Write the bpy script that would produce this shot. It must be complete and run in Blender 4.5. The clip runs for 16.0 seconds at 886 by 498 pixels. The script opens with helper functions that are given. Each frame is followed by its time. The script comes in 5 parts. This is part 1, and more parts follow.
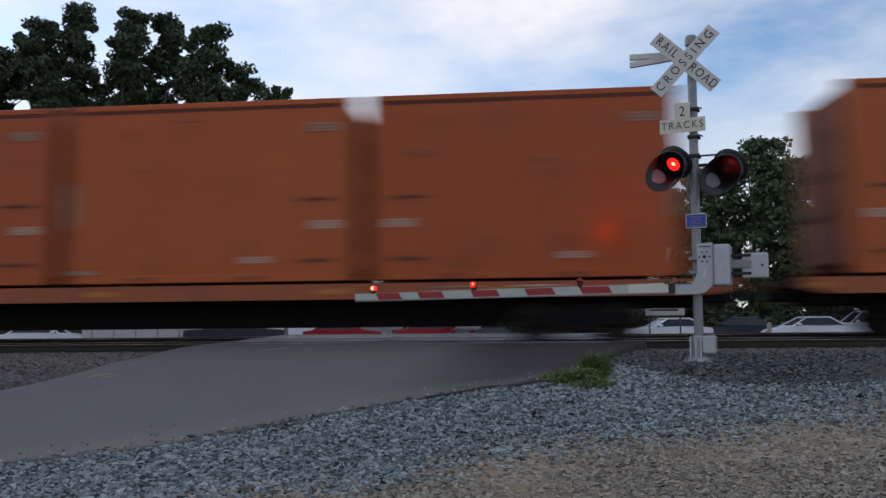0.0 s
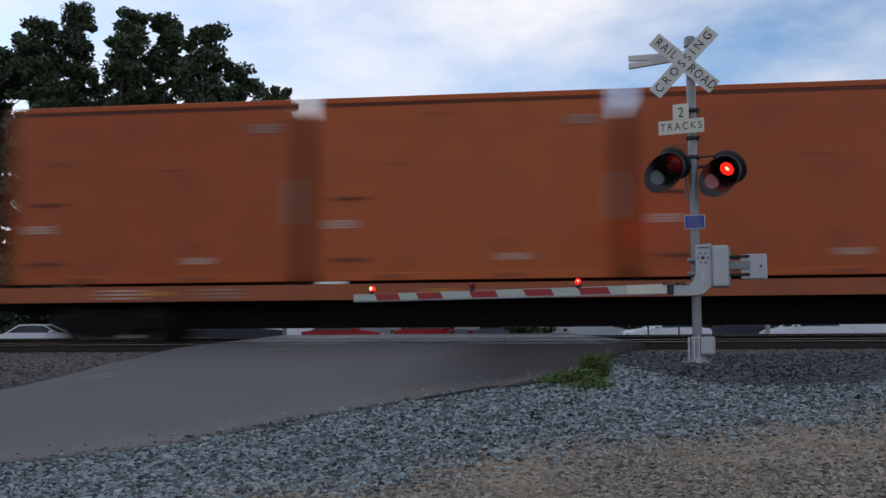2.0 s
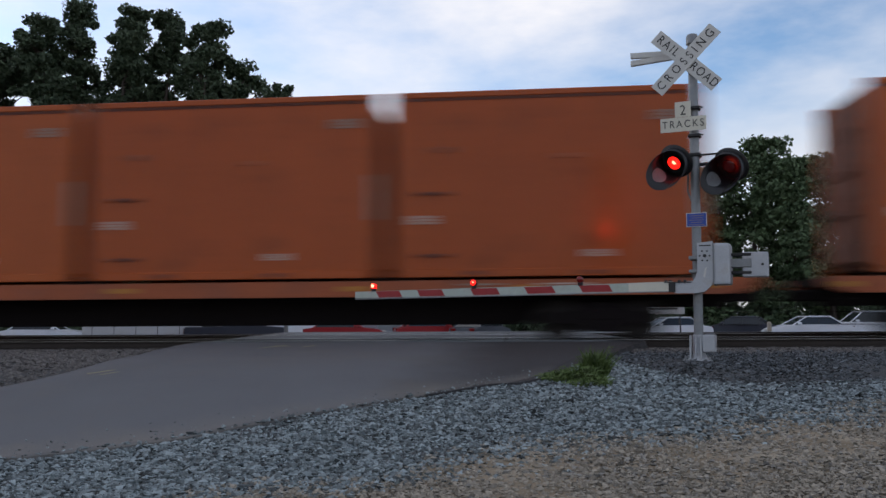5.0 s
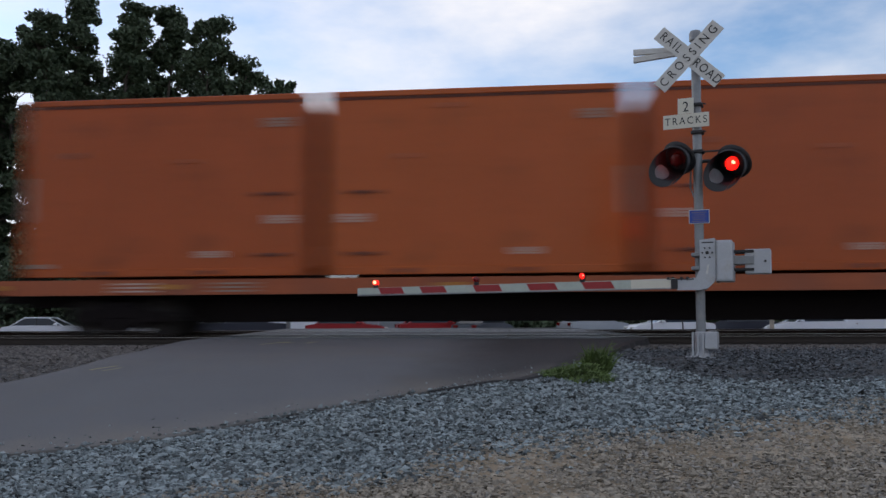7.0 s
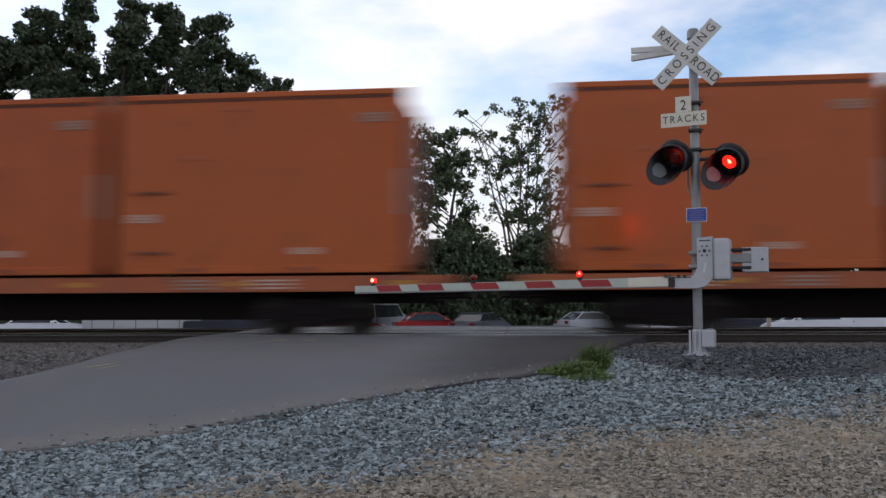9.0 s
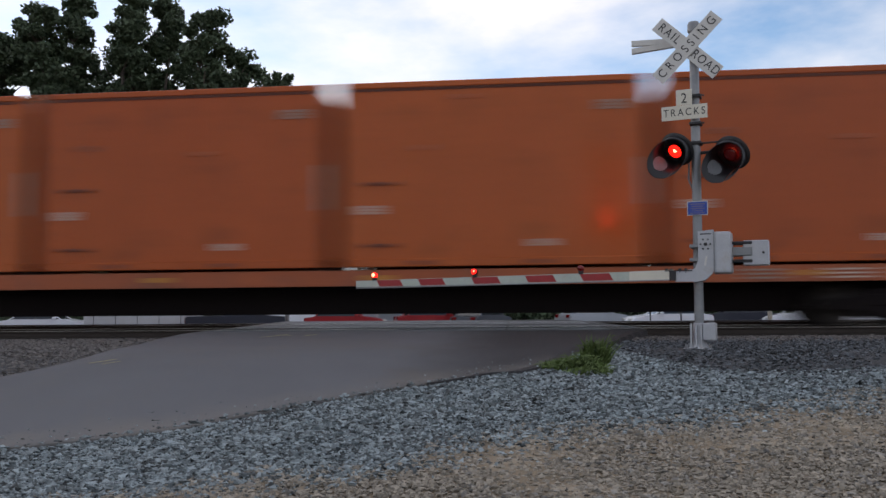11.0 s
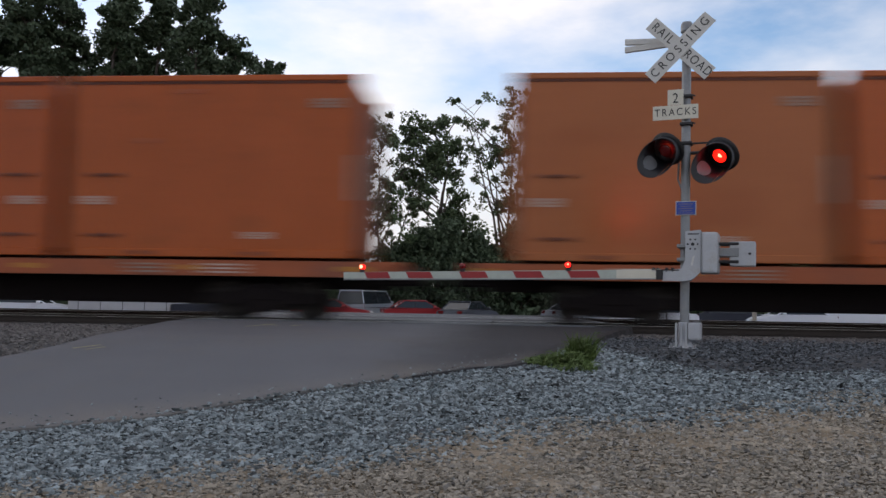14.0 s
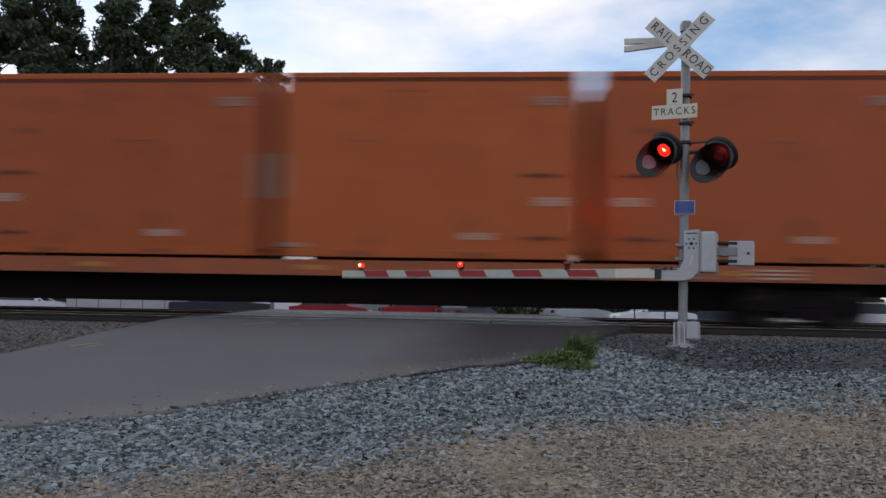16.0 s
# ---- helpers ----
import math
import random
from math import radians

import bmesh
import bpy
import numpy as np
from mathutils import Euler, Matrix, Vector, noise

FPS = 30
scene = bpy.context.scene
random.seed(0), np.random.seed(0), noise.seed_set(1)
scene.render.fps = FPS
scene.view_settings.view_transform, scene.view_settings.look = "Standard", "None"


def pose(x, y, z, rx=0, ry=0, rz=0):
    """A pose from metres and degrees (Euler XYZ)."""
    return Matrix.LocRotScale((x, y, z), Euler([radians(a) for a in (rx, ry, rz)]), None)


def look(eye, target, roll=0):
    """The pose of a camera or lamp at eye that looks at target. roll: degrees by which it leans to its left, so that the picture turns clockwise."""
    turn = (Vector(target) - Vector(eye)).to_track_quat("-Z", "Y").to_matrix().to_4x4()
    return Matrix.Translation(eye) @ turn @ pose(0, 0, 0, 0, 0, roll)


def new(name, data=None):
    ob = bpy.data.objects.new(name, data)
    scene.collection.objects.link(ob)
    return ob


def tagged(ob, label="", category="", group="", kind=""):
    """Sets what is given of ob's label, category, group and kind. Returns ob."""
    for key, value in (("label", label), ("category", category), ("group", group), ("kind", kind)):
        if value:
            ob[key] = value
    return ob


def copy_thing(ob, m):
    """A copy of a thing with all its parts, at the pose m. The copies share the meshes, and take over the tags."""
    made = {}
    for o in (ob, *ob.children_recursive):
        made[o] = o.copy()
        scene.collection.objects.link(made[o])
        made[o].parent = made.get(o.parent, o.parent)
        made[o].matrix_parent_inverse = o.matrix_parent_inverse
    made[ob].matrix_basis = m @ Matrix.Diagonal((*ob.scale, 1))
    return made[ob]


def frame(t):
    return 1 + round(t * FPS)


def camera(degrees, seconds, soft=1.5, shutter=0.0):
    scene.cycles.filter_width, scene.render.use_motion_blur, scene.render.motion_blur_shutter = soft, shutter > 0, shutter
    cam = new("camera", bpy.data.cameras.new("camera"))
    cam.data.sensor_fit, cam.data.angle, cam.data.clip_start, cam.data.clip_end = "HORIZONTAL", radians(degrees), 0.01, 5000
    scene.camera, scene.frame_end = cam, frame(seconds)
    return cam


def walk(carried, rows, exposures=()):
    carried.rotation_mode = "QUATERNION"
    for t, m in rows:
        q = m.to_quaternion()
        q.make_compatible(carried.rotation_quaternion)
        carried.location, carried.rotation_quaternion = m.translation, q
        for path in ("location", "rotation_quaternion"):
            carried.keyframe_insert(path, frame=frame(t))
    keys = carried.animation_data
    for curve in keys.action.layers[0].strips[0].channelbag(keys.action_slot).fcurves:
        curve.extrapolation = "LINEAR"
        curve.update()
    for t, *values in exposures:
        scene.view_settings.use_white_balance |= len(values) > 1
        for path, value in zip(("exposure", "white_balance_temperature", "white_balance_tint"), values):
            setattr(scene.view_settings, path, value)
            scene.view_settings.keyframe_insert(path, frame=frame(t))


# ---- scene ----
# --- camera: a hand-held stand, turning only a little ---
EYE = (0.0, 0.0, 1.5)
TURNS = [  # seconds, yaw, pitch, roll
    (0, 0.006, 4.998, -0.600), (0.5, -0.006, 5.002, -0.600), (1, -0.019, 5.023, -0.539), (1.5, -0.015, 5.064, -0.479),
    (2, -0.091, 5.042, -0.497), (2.5, -0.070, 5.056, -0.448), (3, -0.091, 5.092, -0.499), (3.5, -0.006, 5.047, -0.483),
    (4, -0.055, 4.994, -0.456), (6.5, 0.189, 4.650, -0.314), (7, 0.198, 4.601, -0.322), (7.5, 0.163, 4.511, -0.247),
    (8, 0.069, 4.470, -0.242), (8.5, 0.045, 4.451, -0.224), (9, 0.014, 4.439, -0.260), (11.5, 0.100, 3.879, -0.538),
    (12, -0.022, 3.750, -0.202), (12.5, -0.273, 3.699, 0.258), (13, -0.374, 3.635, 0.559), (13.5, -0.550, 3.568, 0.740),
    (14, -0.780, 3.548, 0.882), (14.5, -0.768, 3.525, 0.972), (15, -0.887, 3.436, 1.040), (15.5, -0.924, 3.436, 1.065),
    (16, -0.881, 3.449, 1.031)]
cam = camera(60, 16.0, 1.5, 0.9)
walk(cam, [(t, Matrix.Translation(EYE) @ pose(0, 0, 0, 0, 0, yaw) @ pose(0, 0, 0, 90 + pitch) @ pose(0, 0, 0, 0, 0, roll))
           for t, yaw, pitch, roll in TURNS], [(0, 0.02, 6950, 11), (6.9, 0.02, 6950, 11), (7.6, 0.32, 7480, 13), (10, 0.33, 7480, 13), (12, 0.22, 7480, 13), (16, 0.22, 7480, 13)])

# --- evening sky, thin cloud, sun low behind the trees ---
world = bpy.data.worlds.new("evening_sky")
scene.world = world
world.use_nodes = True
wn, wl = world.node_tree.nodes, world.node_tree.links
wn.clear()
w_out = wn.new("ShaderNodeOutputWorld")
w_bg = wn.new("ShaderNodeBackground")
w_sky = wn.new("ShaderNodeTexSky")
w_sky.sky_type = "NISHITA"
w_sky.sun_disc = False
w_sky.sun_elevation, w_sky.sun_rotation = radians(20), radians(-52)
w_sky.air_density, w_sky.dust_density, w_sky.ozone_density = 1.0, 0.3, 4.0
w_gain = wn.new("ShaderNodeVectorMath")
w_gain.operation = "SCALE"
w_gain.inputs["Scale"].default_value = 0.19
w_tex = wn.new("ShaderNodeTexCoord")
w_map = wn.new("ShaderNodeMapping")
w_map.inputs["Location"].default_value = (0.35, 0.0, 0.12)
w_map.inputs["Scale"].default_value = (1.0, 1.0, 2.6)
w_noise = wn.new("ShaderNodeTexNoise")
w_noise.inputs["Scale"].default_value = 2.3
w_noise.inputs["Detail"].default_value = 7.0
w_noise.inputs["Roughness"].default_value = 0.55
w_ramp = wn.new("ShaderNodeValToRGB")
w_ramp.color_ramp.elements[0].position, w_ramp.color_ramp.elements[1].position = 0.36, 0.70
w_mix = wn.new("ShaderNodeMixRGB")
w_mix.inputs["Color2"].default_value = (0.98, 1.0, 1.08, 1)
wl.new(w_sky.outputs["Color"], w_gain.inputs[0])
wl.new(w_tex.outputs["Generated"], w_map.inputs["Vector"])
wl.new(w_map.outputs["Vector"], w_noise.inputs["Vector"])
wl.new(w_noise.outputs["Fac"], w_ramp.inputs["Fac"])
wl.new(w_ramp.outputs["Color"], w_mix.inputs["Fac"])
wl.new(w_gain.outputs["Vector"], w_mix.inputs["Color1"])
# pale haze low in the sky, all the way round
w_sep = wn.new("ShaderNodeSeparateXYZ")
w_low = wn.new("ShaderNodeMapRange")
w_low.interpolation_type = "SMOOTHSTEP"
w_low.inputs["From Min"].default_value, w_low.inputs["From Max"].default_value = 0.02, 0.34
w_low.inputs["To Min"].default_value, w_low.inputs["To Max"].default_value = 0.9, 0.0
w_haze = wn.new("ShaderNodeMixRGB")
w_haze.inputs["Color2"].default_value = (0.68, 0.72, 0.83, 1)
wl.new(w_tex.outputs["Generated"], w_sep.inputs[0])
wl.new(w_sep.outputs["Z"], w_low.inputs["Value"])
wl.new(w_low.outputs["Result"], w_haze.inputs["Fac"])
wl.new(w_mix.outputs["Color"], w_haze.inputs["Color1"])
wl.new(w_haze.outputs["Color"], w_bg.inputs["Color"])
wl.new(w_bg.outputs["Background"], w_out.inputs["Surface"])
w_bg.inputs["Strength"].default_value = 1.0

sun = new("sun", bpy.data.lights.new("sun", "SUN"))
sun.data.energy, sun.data.angle, sun.data.color = 0.15, radians(20), (1.0, 0.93, 0.84)
sun.matrix_world = look((-78.8, 61.6, 36.4), (0, 0, 0))


# --- materials ---
def mat(name, color, rough=0.7, metal=0.0, vary=0.25, scale=3.0, fine=40.0, bump=0.0, dirt=None, dirt_amount=0.0, dirt_scale=1.5,
        island=0.0, objects=0.0, coat=0.0, shine=0.5):
    """A node material: colour varied at two scales, optional dirt patches, bump, and variation by piece or object."""
    m = bpy.data.materials.new(name)
    m.use_nodes = True
    n, l = m.node_tree.nodes, m.node_tree.links
    b = n["Principled BSDF"]
    b.inputs["Roughness"].default_value, b.inputs["Metallic"].default_value = rough, metal
    b.inputs["Coat Weight"].default_value, b.inputs["Specular IOR Level"].default_value = coat, shine
    tc = n.new("ShaderNodeTexCoord")
    n1, n2 = n.new("ShaderNodeTexNoise"), n.new("ShaderNodeTexNoise")
    for nd, s, d in ((n1, scale, 4.0), (n2, fine, 3.0)):
        nd.inputs["Scale"].default_value, nd.inputs["Detail"].default_value = s, d
        l.new(tc.outputs["Object"], nd.inputs["Vector"])
    add = n.new("ShaderNodeMath")
    add.operation = "ADD"
    l.new(n1.outputs["Fac"], add.inputs[0])
    l.new(n2.outputs["Fac"], add.inputs[1])
    last = add
    for amount, node, out in ((island, "ShaderNodeNewGeometry", "Random Per Island"), (objects, "ShaderNodeObjectInfo", "Random")):
        if amount:
            src, mul = n.new(node), n.new("ShaderNodeMath")
            mul.operation, mul.inputs[1].default_value, mul.inputs[2].default_value = "MULTIPLY_ADD", amount, -amount / 2
            more = n.new("ShaderNodeMath")
            more.operation = "ADD"
            l.new(src.outputs[out], mul.inputs[0])
            l.new(mul.outputs[0], more.inputs[0])
            l.new(last.outputs[0], more.inputs[1])
            last = more
    rng = n.new("ShaderNodeMapRange")
    rng.inputs["From Min"].default_value, rng.inputs["From Max"].default_value = 0.5, 1.5
    rng.inputs["To Min"].default_value, rng.inputs["To Max"].default_value = 1 - vary, 1 + vary
    rng.clamp = False
    l.new(last.outputs[0], rng.inputs["Value"])
    mul = n.new("ShaderNodeVectorMath")
    mul.operation = "SCALE"
    mul.inputs[0].default_value = color[:3]
    l.new(rng.outputs["Result"], mul.inputs["Scale"])
    colour_out = mul.outputs["Vector"]
    if dirt:
        dn = n.new("ShaderNodeTexNoise")
        dn.inputs["Scale"].default_value, dn.inputs["Detail"].default_value, dn.inputs["Roughness"].default_value = dirt_scale, 6.0, 0.65
        dr = n.new("ShaderNodeValToRGB")
        dr.color_ramp.elements[0].position, dr.color_ramp.elements[1].position = 0.62 - 0.35 * dirt_amount, 0.78 - 0.2 * dirt_amount
        mx = n.new("ShaderNodeMixRGB")
        mx.inputs["Color2"].default_value = (*dirt, 1)
        l.new(tc.outputs["Object"], dn.inputs["Vector"])
        l.new(dn.outputs["Fac"], dr.inputs["Fac"])
        l.new(dr.outputs["Color"], mx.inputs["Fac"])
        l.new(colour_out, mx.inputs["Color1"])
        colour_out = mx.outputs["Color"]
    l.new(colour_out, b.inputs["Base Color"])
    if bump:
        bp = n.new("ShaderNodeBump")
        bp.inputs["Strength"].default_value, bp.inputs["Distance"].default_value = bump, 0.02
        l.new(n2.outputs["Fac"], bp.inputs["Height"])
        l.new(bp.outputs["Normal"], b.inputs["Normal"])
    return m


def glow(name, color, strength):
    m = bpy.data.materials.new(name)
    m.use_nodes = True
    b = m.node_tree.nodes["Principled BSDF"]
    b.inputs["Base Color"].default_value = (*color, 1)
    b.inputs["Emission Color"].default_value = (*color, 1)
    b.inputs["Emission Strength"].default_value = strength
    return m


M_ORANGE = mat("orange_paint", (0.405, 0.088, 0.022), 0.19, shine=0.2, vary=0.16, scale=0.7, fine=9, dirt=(0.25, 0.065, 0.02), dirt_amount=0.15, dirt_scale=0.8, objects=0.35)
M_ORANGE_DEEP = mat("deep_orange_paint", (0.37, 0.075, 0.019), 0.19, shine=0.2, vary=0.16, scale=0.7, fine=9, dirt=(0.21, 0.05, 0.018), dirt_amount=0.2, dirt_scale=0.8, objects=0.3)
M_TAN = mat("faded_tan_paint", (0.39, 0.122, 0.046), 0.25, shine=0.2, vary=0.14, scale=0.6, fine=8, dirt=(0.32, 0.085, 0.03), dirt_amount=0.35, dirt_scale=0.5)
# grimy paint, darkened to put shade into the container ends
M_ENDWALL = mat("grimy_shaded_end_paint", (0.17, 0.052, 0.026), 0.75, vary=0.3, scale=1.5, fine=10, dirt=(0.07, 0.035, 0.025), dirt_amount=0.4, dirt_scale=1.2)
M_RUST_SHADE = mat("dark_rust_and_seam_shade", (0.10, 0.026, 0.014), 0.7, vary=0.25, scale=2)
M_DECK = mat("orange_flatcar_paint", (0.33, 0.075, 0.022), 0.6, vary=0.22, scale=1.2, fine=12, dirt=(0.16, 0.06, 0.04), dirt_amount=0.35, dirt_scale=0.9)
M_UNDER = mat("grimy_underframe", (0.010, 0.007, 0.007), 0.9, vary=0.3, scale=4, shine=0.15)
M_WHEEL = mat("dark_steel_wheel", (0.03, 0.025, 0.022), 0.6, 0.6, vary=0.3, scale=6)
M_LABEL = mat("pale_stencil_paint", (0.48, 0.36, 0.30), 0.6, vary=0.2, scale=6)
M_LABEL_GREY = mat("grey_stencil_plate", (0.27, 0.20, 0.16), 0.6, vary=0.2, scale=6)
M_YELLOW = mat("yellow_reflector_tape", (0.45, 0.19, 0.02), 0.5, vary=0.2, scale=6)
M_STEEL = mat("galvanised_steel", (0.215, 0.225, 0.235), 0.5, 0.35, vary=0.2, scale=5, fine=60, dirt=(0.3, 0.29, 0.28), dirt_amount=0.3, dirt_scale=4)
M_ALU = mat("silver_painted_steel", (0.40, 0.415, 0.44), 0.5, 0.15, vary=0.14, scale=5, fine=50, dirt=(0.36, 0.35, 0.34), dirt_amount=0.25, dirt_scale=5)
M_SIGN = mat("white_sign_sheet", (0.56, 0.555, 0.53), 0.55, vary=0.1, scale=5, dirt=(0.5, 0.48, 0.44), dirt_amount=0.2, dirt_scale=6)
M_SIGN_CREAM = mat("cream_sign_sheet", (0.60, 0.57, 0.48), 0.55, vary=0.1, scale=6)
M_BLACK = mat("black_paint", (0.016, 0.016, 0.018), 0.6, vary=0.3, scale=5)
M_LETTER = mat("black_letters", (0.02, 0.02, 0.022), 0.6, vary=0.2, scale=9)
M_HOOD = mat("black_hood_paint", (0.013, 0.014, 0.018), 0.5, vary=0.3, scale=5)
M_BLUE = mat("blue_sign_sheet", (0.010, 0.05, 0.30), 0.45, vary=0.12, scale=9)
M_LENS = mat("dark_red_lens", (0.16, 0.006, 0.006), 0.15, vary=0.2, scale=20)
M_REDLIT = glow("lit_red_lamp", (1.0, 0.012, 0.008), 2.2)
M_BEAM = glow("bright_red_lamp", (1.0, 0.02, 0.01), 200.0)
M_HOT = glow("lit_lamp_heart", (1.0, 0.16, 0.09), 8.0)
M_ARMWHITE = mat("white_reflective_stripe", (0.40, 0.445, 0.395), 0.5, vary=0.14, scale=7, dirt=(0.38, 0.38, 0.34), dirt_amount=0.25, dirt_scale=6)
M_ARMRED = mat("red_reflective_stripe", (0.30, 0.015, 0.018), 0.45, vary=0.16, scale=7)
M_ASPHALT = mat("asphalt", (0.088, 0.088, 0.092), 0.85, vary=0.16, scale=0.8, fine=120, bump=0.25, dirt=(0.13, 0.125, 0.12), dirt_amount=0.35, dirt_scale=0.55)
# near-black colour for the shadow line along the asphalt's edge
M_EDGE_SHADE = mat("asphalt_edge_shade", (0.022, 0.022, 0.024), 0.85, vary=0.2, scale=1.5, fine=120, bump=0.3)
M_LINE = mat("worn_yellow_road_paint", (0.30, 0.27, 0.15), 0.8, vary=0.35, scale=14)
M_CONC = mat("grey_crossing_panel", (0.11, 0.12, 0.13), 0.8, vary=0.2, scale=2, fine=60, bump=0.2, objects=0.2)
# rail colour darkened to carry the train's shadow
M_RAIL = mat("shadowed_rail_steel", (0.03, 0.022, 0.018), 0.5, 0.5, vary=0.3, scale=4)
M_RAILHEAD = mat("polished_rail_head", (0.55, 0.53, 0.52), 0.28, 1.0, vary=0.1, scale=4)
M_TIE = mat("creosoted_timber", (0.022, 0.017, 0.015), 0.9, vary=0.4, scale=3, fine=30, objects=0.4)
M_GROUND = mat("gravelly_earth", (0.048, 0.050, 0.052), 0.95, vary=0.4, scale=1.4, fine=34, bump=0.8)
M_STONE = mat("grey_crushed_stone", (0.160, 0.190, 0.199), 0.8, vary=0.40, scale=8, fine=60, island=2.1)
M_STONE_DARK = mat("dark_ballast_stone", (0.118, 0.108, 0.103), 0.9, vary=0.25, scale=8, fine=60, island=1.3)
M_STONE_BLUE = mat("dark_blue_grey_stone", (0.066, 0.074, 0.082), 0.85, vary=0.42, scale=8, fine=60, island=2.3)
M_STONE_WARM = mat("warm_grey_stone", (0.20, 0.188, 0.170), 0.9, vary=0.35, scale=8, fine=60, island=1.8)
M_STONE_TAN = mat("tan_gravel_stone", (0.25, 0.22, 0.178), 0.9, vary=0.3, scale=8, fine=60, island=1.3)


def two_soils(m):
    """Grey earth by the tracks, brown sandy dirt towards the stand, with a ragged edge between them."""
    n, l = m.node_tree.nodes, m.node_tree.links
    b = n["Principled BSDF"]
    grey = b.inputs["Base Color"].links[0].from_socket
    tc, sep = n.new("ShaderNodeTexCoord"), n.new("ShaderNodeSeparateXYZ")
    l.new(tc.outputs["Object"], sep.inputs[0])
    lean = n.new("ShaderNodeMath")
    lean.operation, lean.inputs[1].default_value = "MULTIPLY_ADD", 0.29
    neg = n.new("ShaderNodeMath")
    neg.operation, neg.inputs[1].default_value = "MULTIPLY", -1.0
    l.new(sep.outputs["X"], lean.inputs[0])
    l.new(sep.outputs["Y"], neg.inputs[0])
    l.new(neg.outputs[0], lean.inputs[2])
    edge, patch = n.new("ShaderNodeTexNoise"), n.new("ShaderNodeTexNoise")
    edge.inputs["Scale"].default_value, edge.inputs["Detail"].default_value = 1.6, 6.0
    patch.inputs["Scale"].default_value, patch.inputs["Detail"].default_value = 2.2, 8.0
    stretch = n.new("ShaderNodeMapping")
    stretch.inputs["Scale"].default_value = (0.6, 1.5, 1.0)
    l.new(tc.outputs["Object"], stretch.inputs[0])
    for nd in (edge, patch):
        l.new(stretch.outputs[0], nd.inputs["Vector"])
    total = n.new("ShaderNodeMath")
    total.operation, total.inputs[1].default_value = "MULTIPLY_ADD", 1.6
    l.new(edge.outputs["Fac"], total.inputs[0])
    l.new(lean.outputs[0], total.inputs[2])
    rng = n.new("ShaderNodeMapRange")
    rng.inputs["From Min"].default_value, rng.inputs["From Max"].default_value = -6.1, -5.8
    l.new(total.outputs[0], rng.inputs["Value"])
    ramp = n.new("ShaderNodeValToRGB")
    e = ramp.color_ramp.elements
    e[0].position, e[0].color = 0.30, (0.125, 0.098, 0.066, 1)
    e[1].position, e[1].color = 0.70, (0.33, 0.275, 0.205, 1)
    mid = ramp.color_ramp.elements.new(0.5)
    mid.color = (0.225, 0.175, 0.12, 1)
    l.new(patch.outputs["Fac"], ramp.inputs["Fac"])
    mx = n.new("ShaderNodeMixRGB")
    l.new(rng.outputs["Result"], mx.inputs["Fac"])
    l.new(grey, mx.inputs["Color1"])
    l.new(ramp.outputs["Color"], mx.inputs["Color2"])
    l.new(mx.outputs["Color"], b.inputs["Base Color"])


two_soils(M_GROUND)


def worn_asphalt(m):
    """Darker asphalt towards +x, pale dust along the gravel's edge, in ragged zones."""
    n, l = m.node_tree.nodes, m.node_tree.links
    b = n["Principled BSDF"]
    last = b.inputs["Base Color"].links[0].from_socket
    tc, sep, nz = n.new("ShaderNodeTexCoord"), n.new("ShaderNodeSeparateXYZ"), n.new("ShaderNodeTexNoise")
    nz.inputs["Scale"].default_value, nz.inputs["Detail"].default_value, nz.inputs["Roughness"].default_value = 1.1, 7.0, 0.65
    l.new(tc.outputs["Object"], sep.inputs[0])
    l.new(tc.outputs["Object"], nz.inputs["Vector"])
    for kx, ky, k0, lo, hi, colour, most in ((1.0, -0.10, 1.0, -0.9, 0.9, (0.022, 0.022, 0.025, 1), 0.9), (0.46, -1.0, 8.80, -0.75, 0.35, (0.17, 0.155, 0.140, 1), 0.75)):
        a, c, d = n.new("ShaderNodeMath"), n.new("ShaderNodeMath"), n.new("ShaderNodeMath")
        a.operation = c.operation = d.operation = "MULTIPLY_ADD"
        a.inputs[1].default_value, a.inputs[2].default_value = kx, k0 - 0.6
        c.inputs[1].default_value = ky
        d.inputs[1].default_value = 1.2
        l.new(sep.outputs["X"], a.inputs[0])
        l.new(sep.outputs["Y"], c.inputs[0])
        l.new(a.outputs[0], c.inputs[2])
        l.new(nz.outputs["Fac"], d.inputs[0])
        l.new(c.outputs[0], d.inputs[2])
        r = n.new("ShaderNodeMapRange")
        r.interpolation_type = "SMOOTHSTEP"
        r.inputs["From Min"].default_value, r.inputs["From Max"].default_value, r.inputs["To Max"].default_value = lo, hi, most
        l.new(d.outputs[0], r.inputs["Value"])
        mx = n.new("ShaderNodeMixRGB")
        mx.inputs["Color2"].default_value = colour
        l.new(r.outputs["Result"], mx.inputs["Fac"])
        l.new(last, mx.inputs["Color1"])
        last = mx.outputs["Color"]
    l.new(last, b.inputs["Base Color"])


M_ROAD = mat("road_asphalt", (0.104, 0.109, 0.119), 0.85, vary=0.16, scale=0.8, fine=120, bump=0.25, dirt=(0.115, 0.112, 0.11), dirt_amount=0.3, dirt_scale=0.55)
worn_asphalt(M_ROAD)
M_BARK = mat("tree_bark", (0.075, 0.06, 0.05), 0.95, vary=0.3, scale=3, fine=20)
M_LEAF = mat("dark_green_leaves", (0.052, 0.080, 0.040), 0.7, vary=0.25, scale=0.4, fine=3, island=0.8)
M_LEAF_MID = mat("green_leaves", (0.060, 0.092, 0.038), 0.7, vary=0.3, scale=0.4, fine=3, island=0.8)
M_LEAF_BUSH = mat("shrub_leaves", (0.075, 0.118, 0.052), 0.7, vary=0.3, scale=0.4, fine=3, island=0.8)
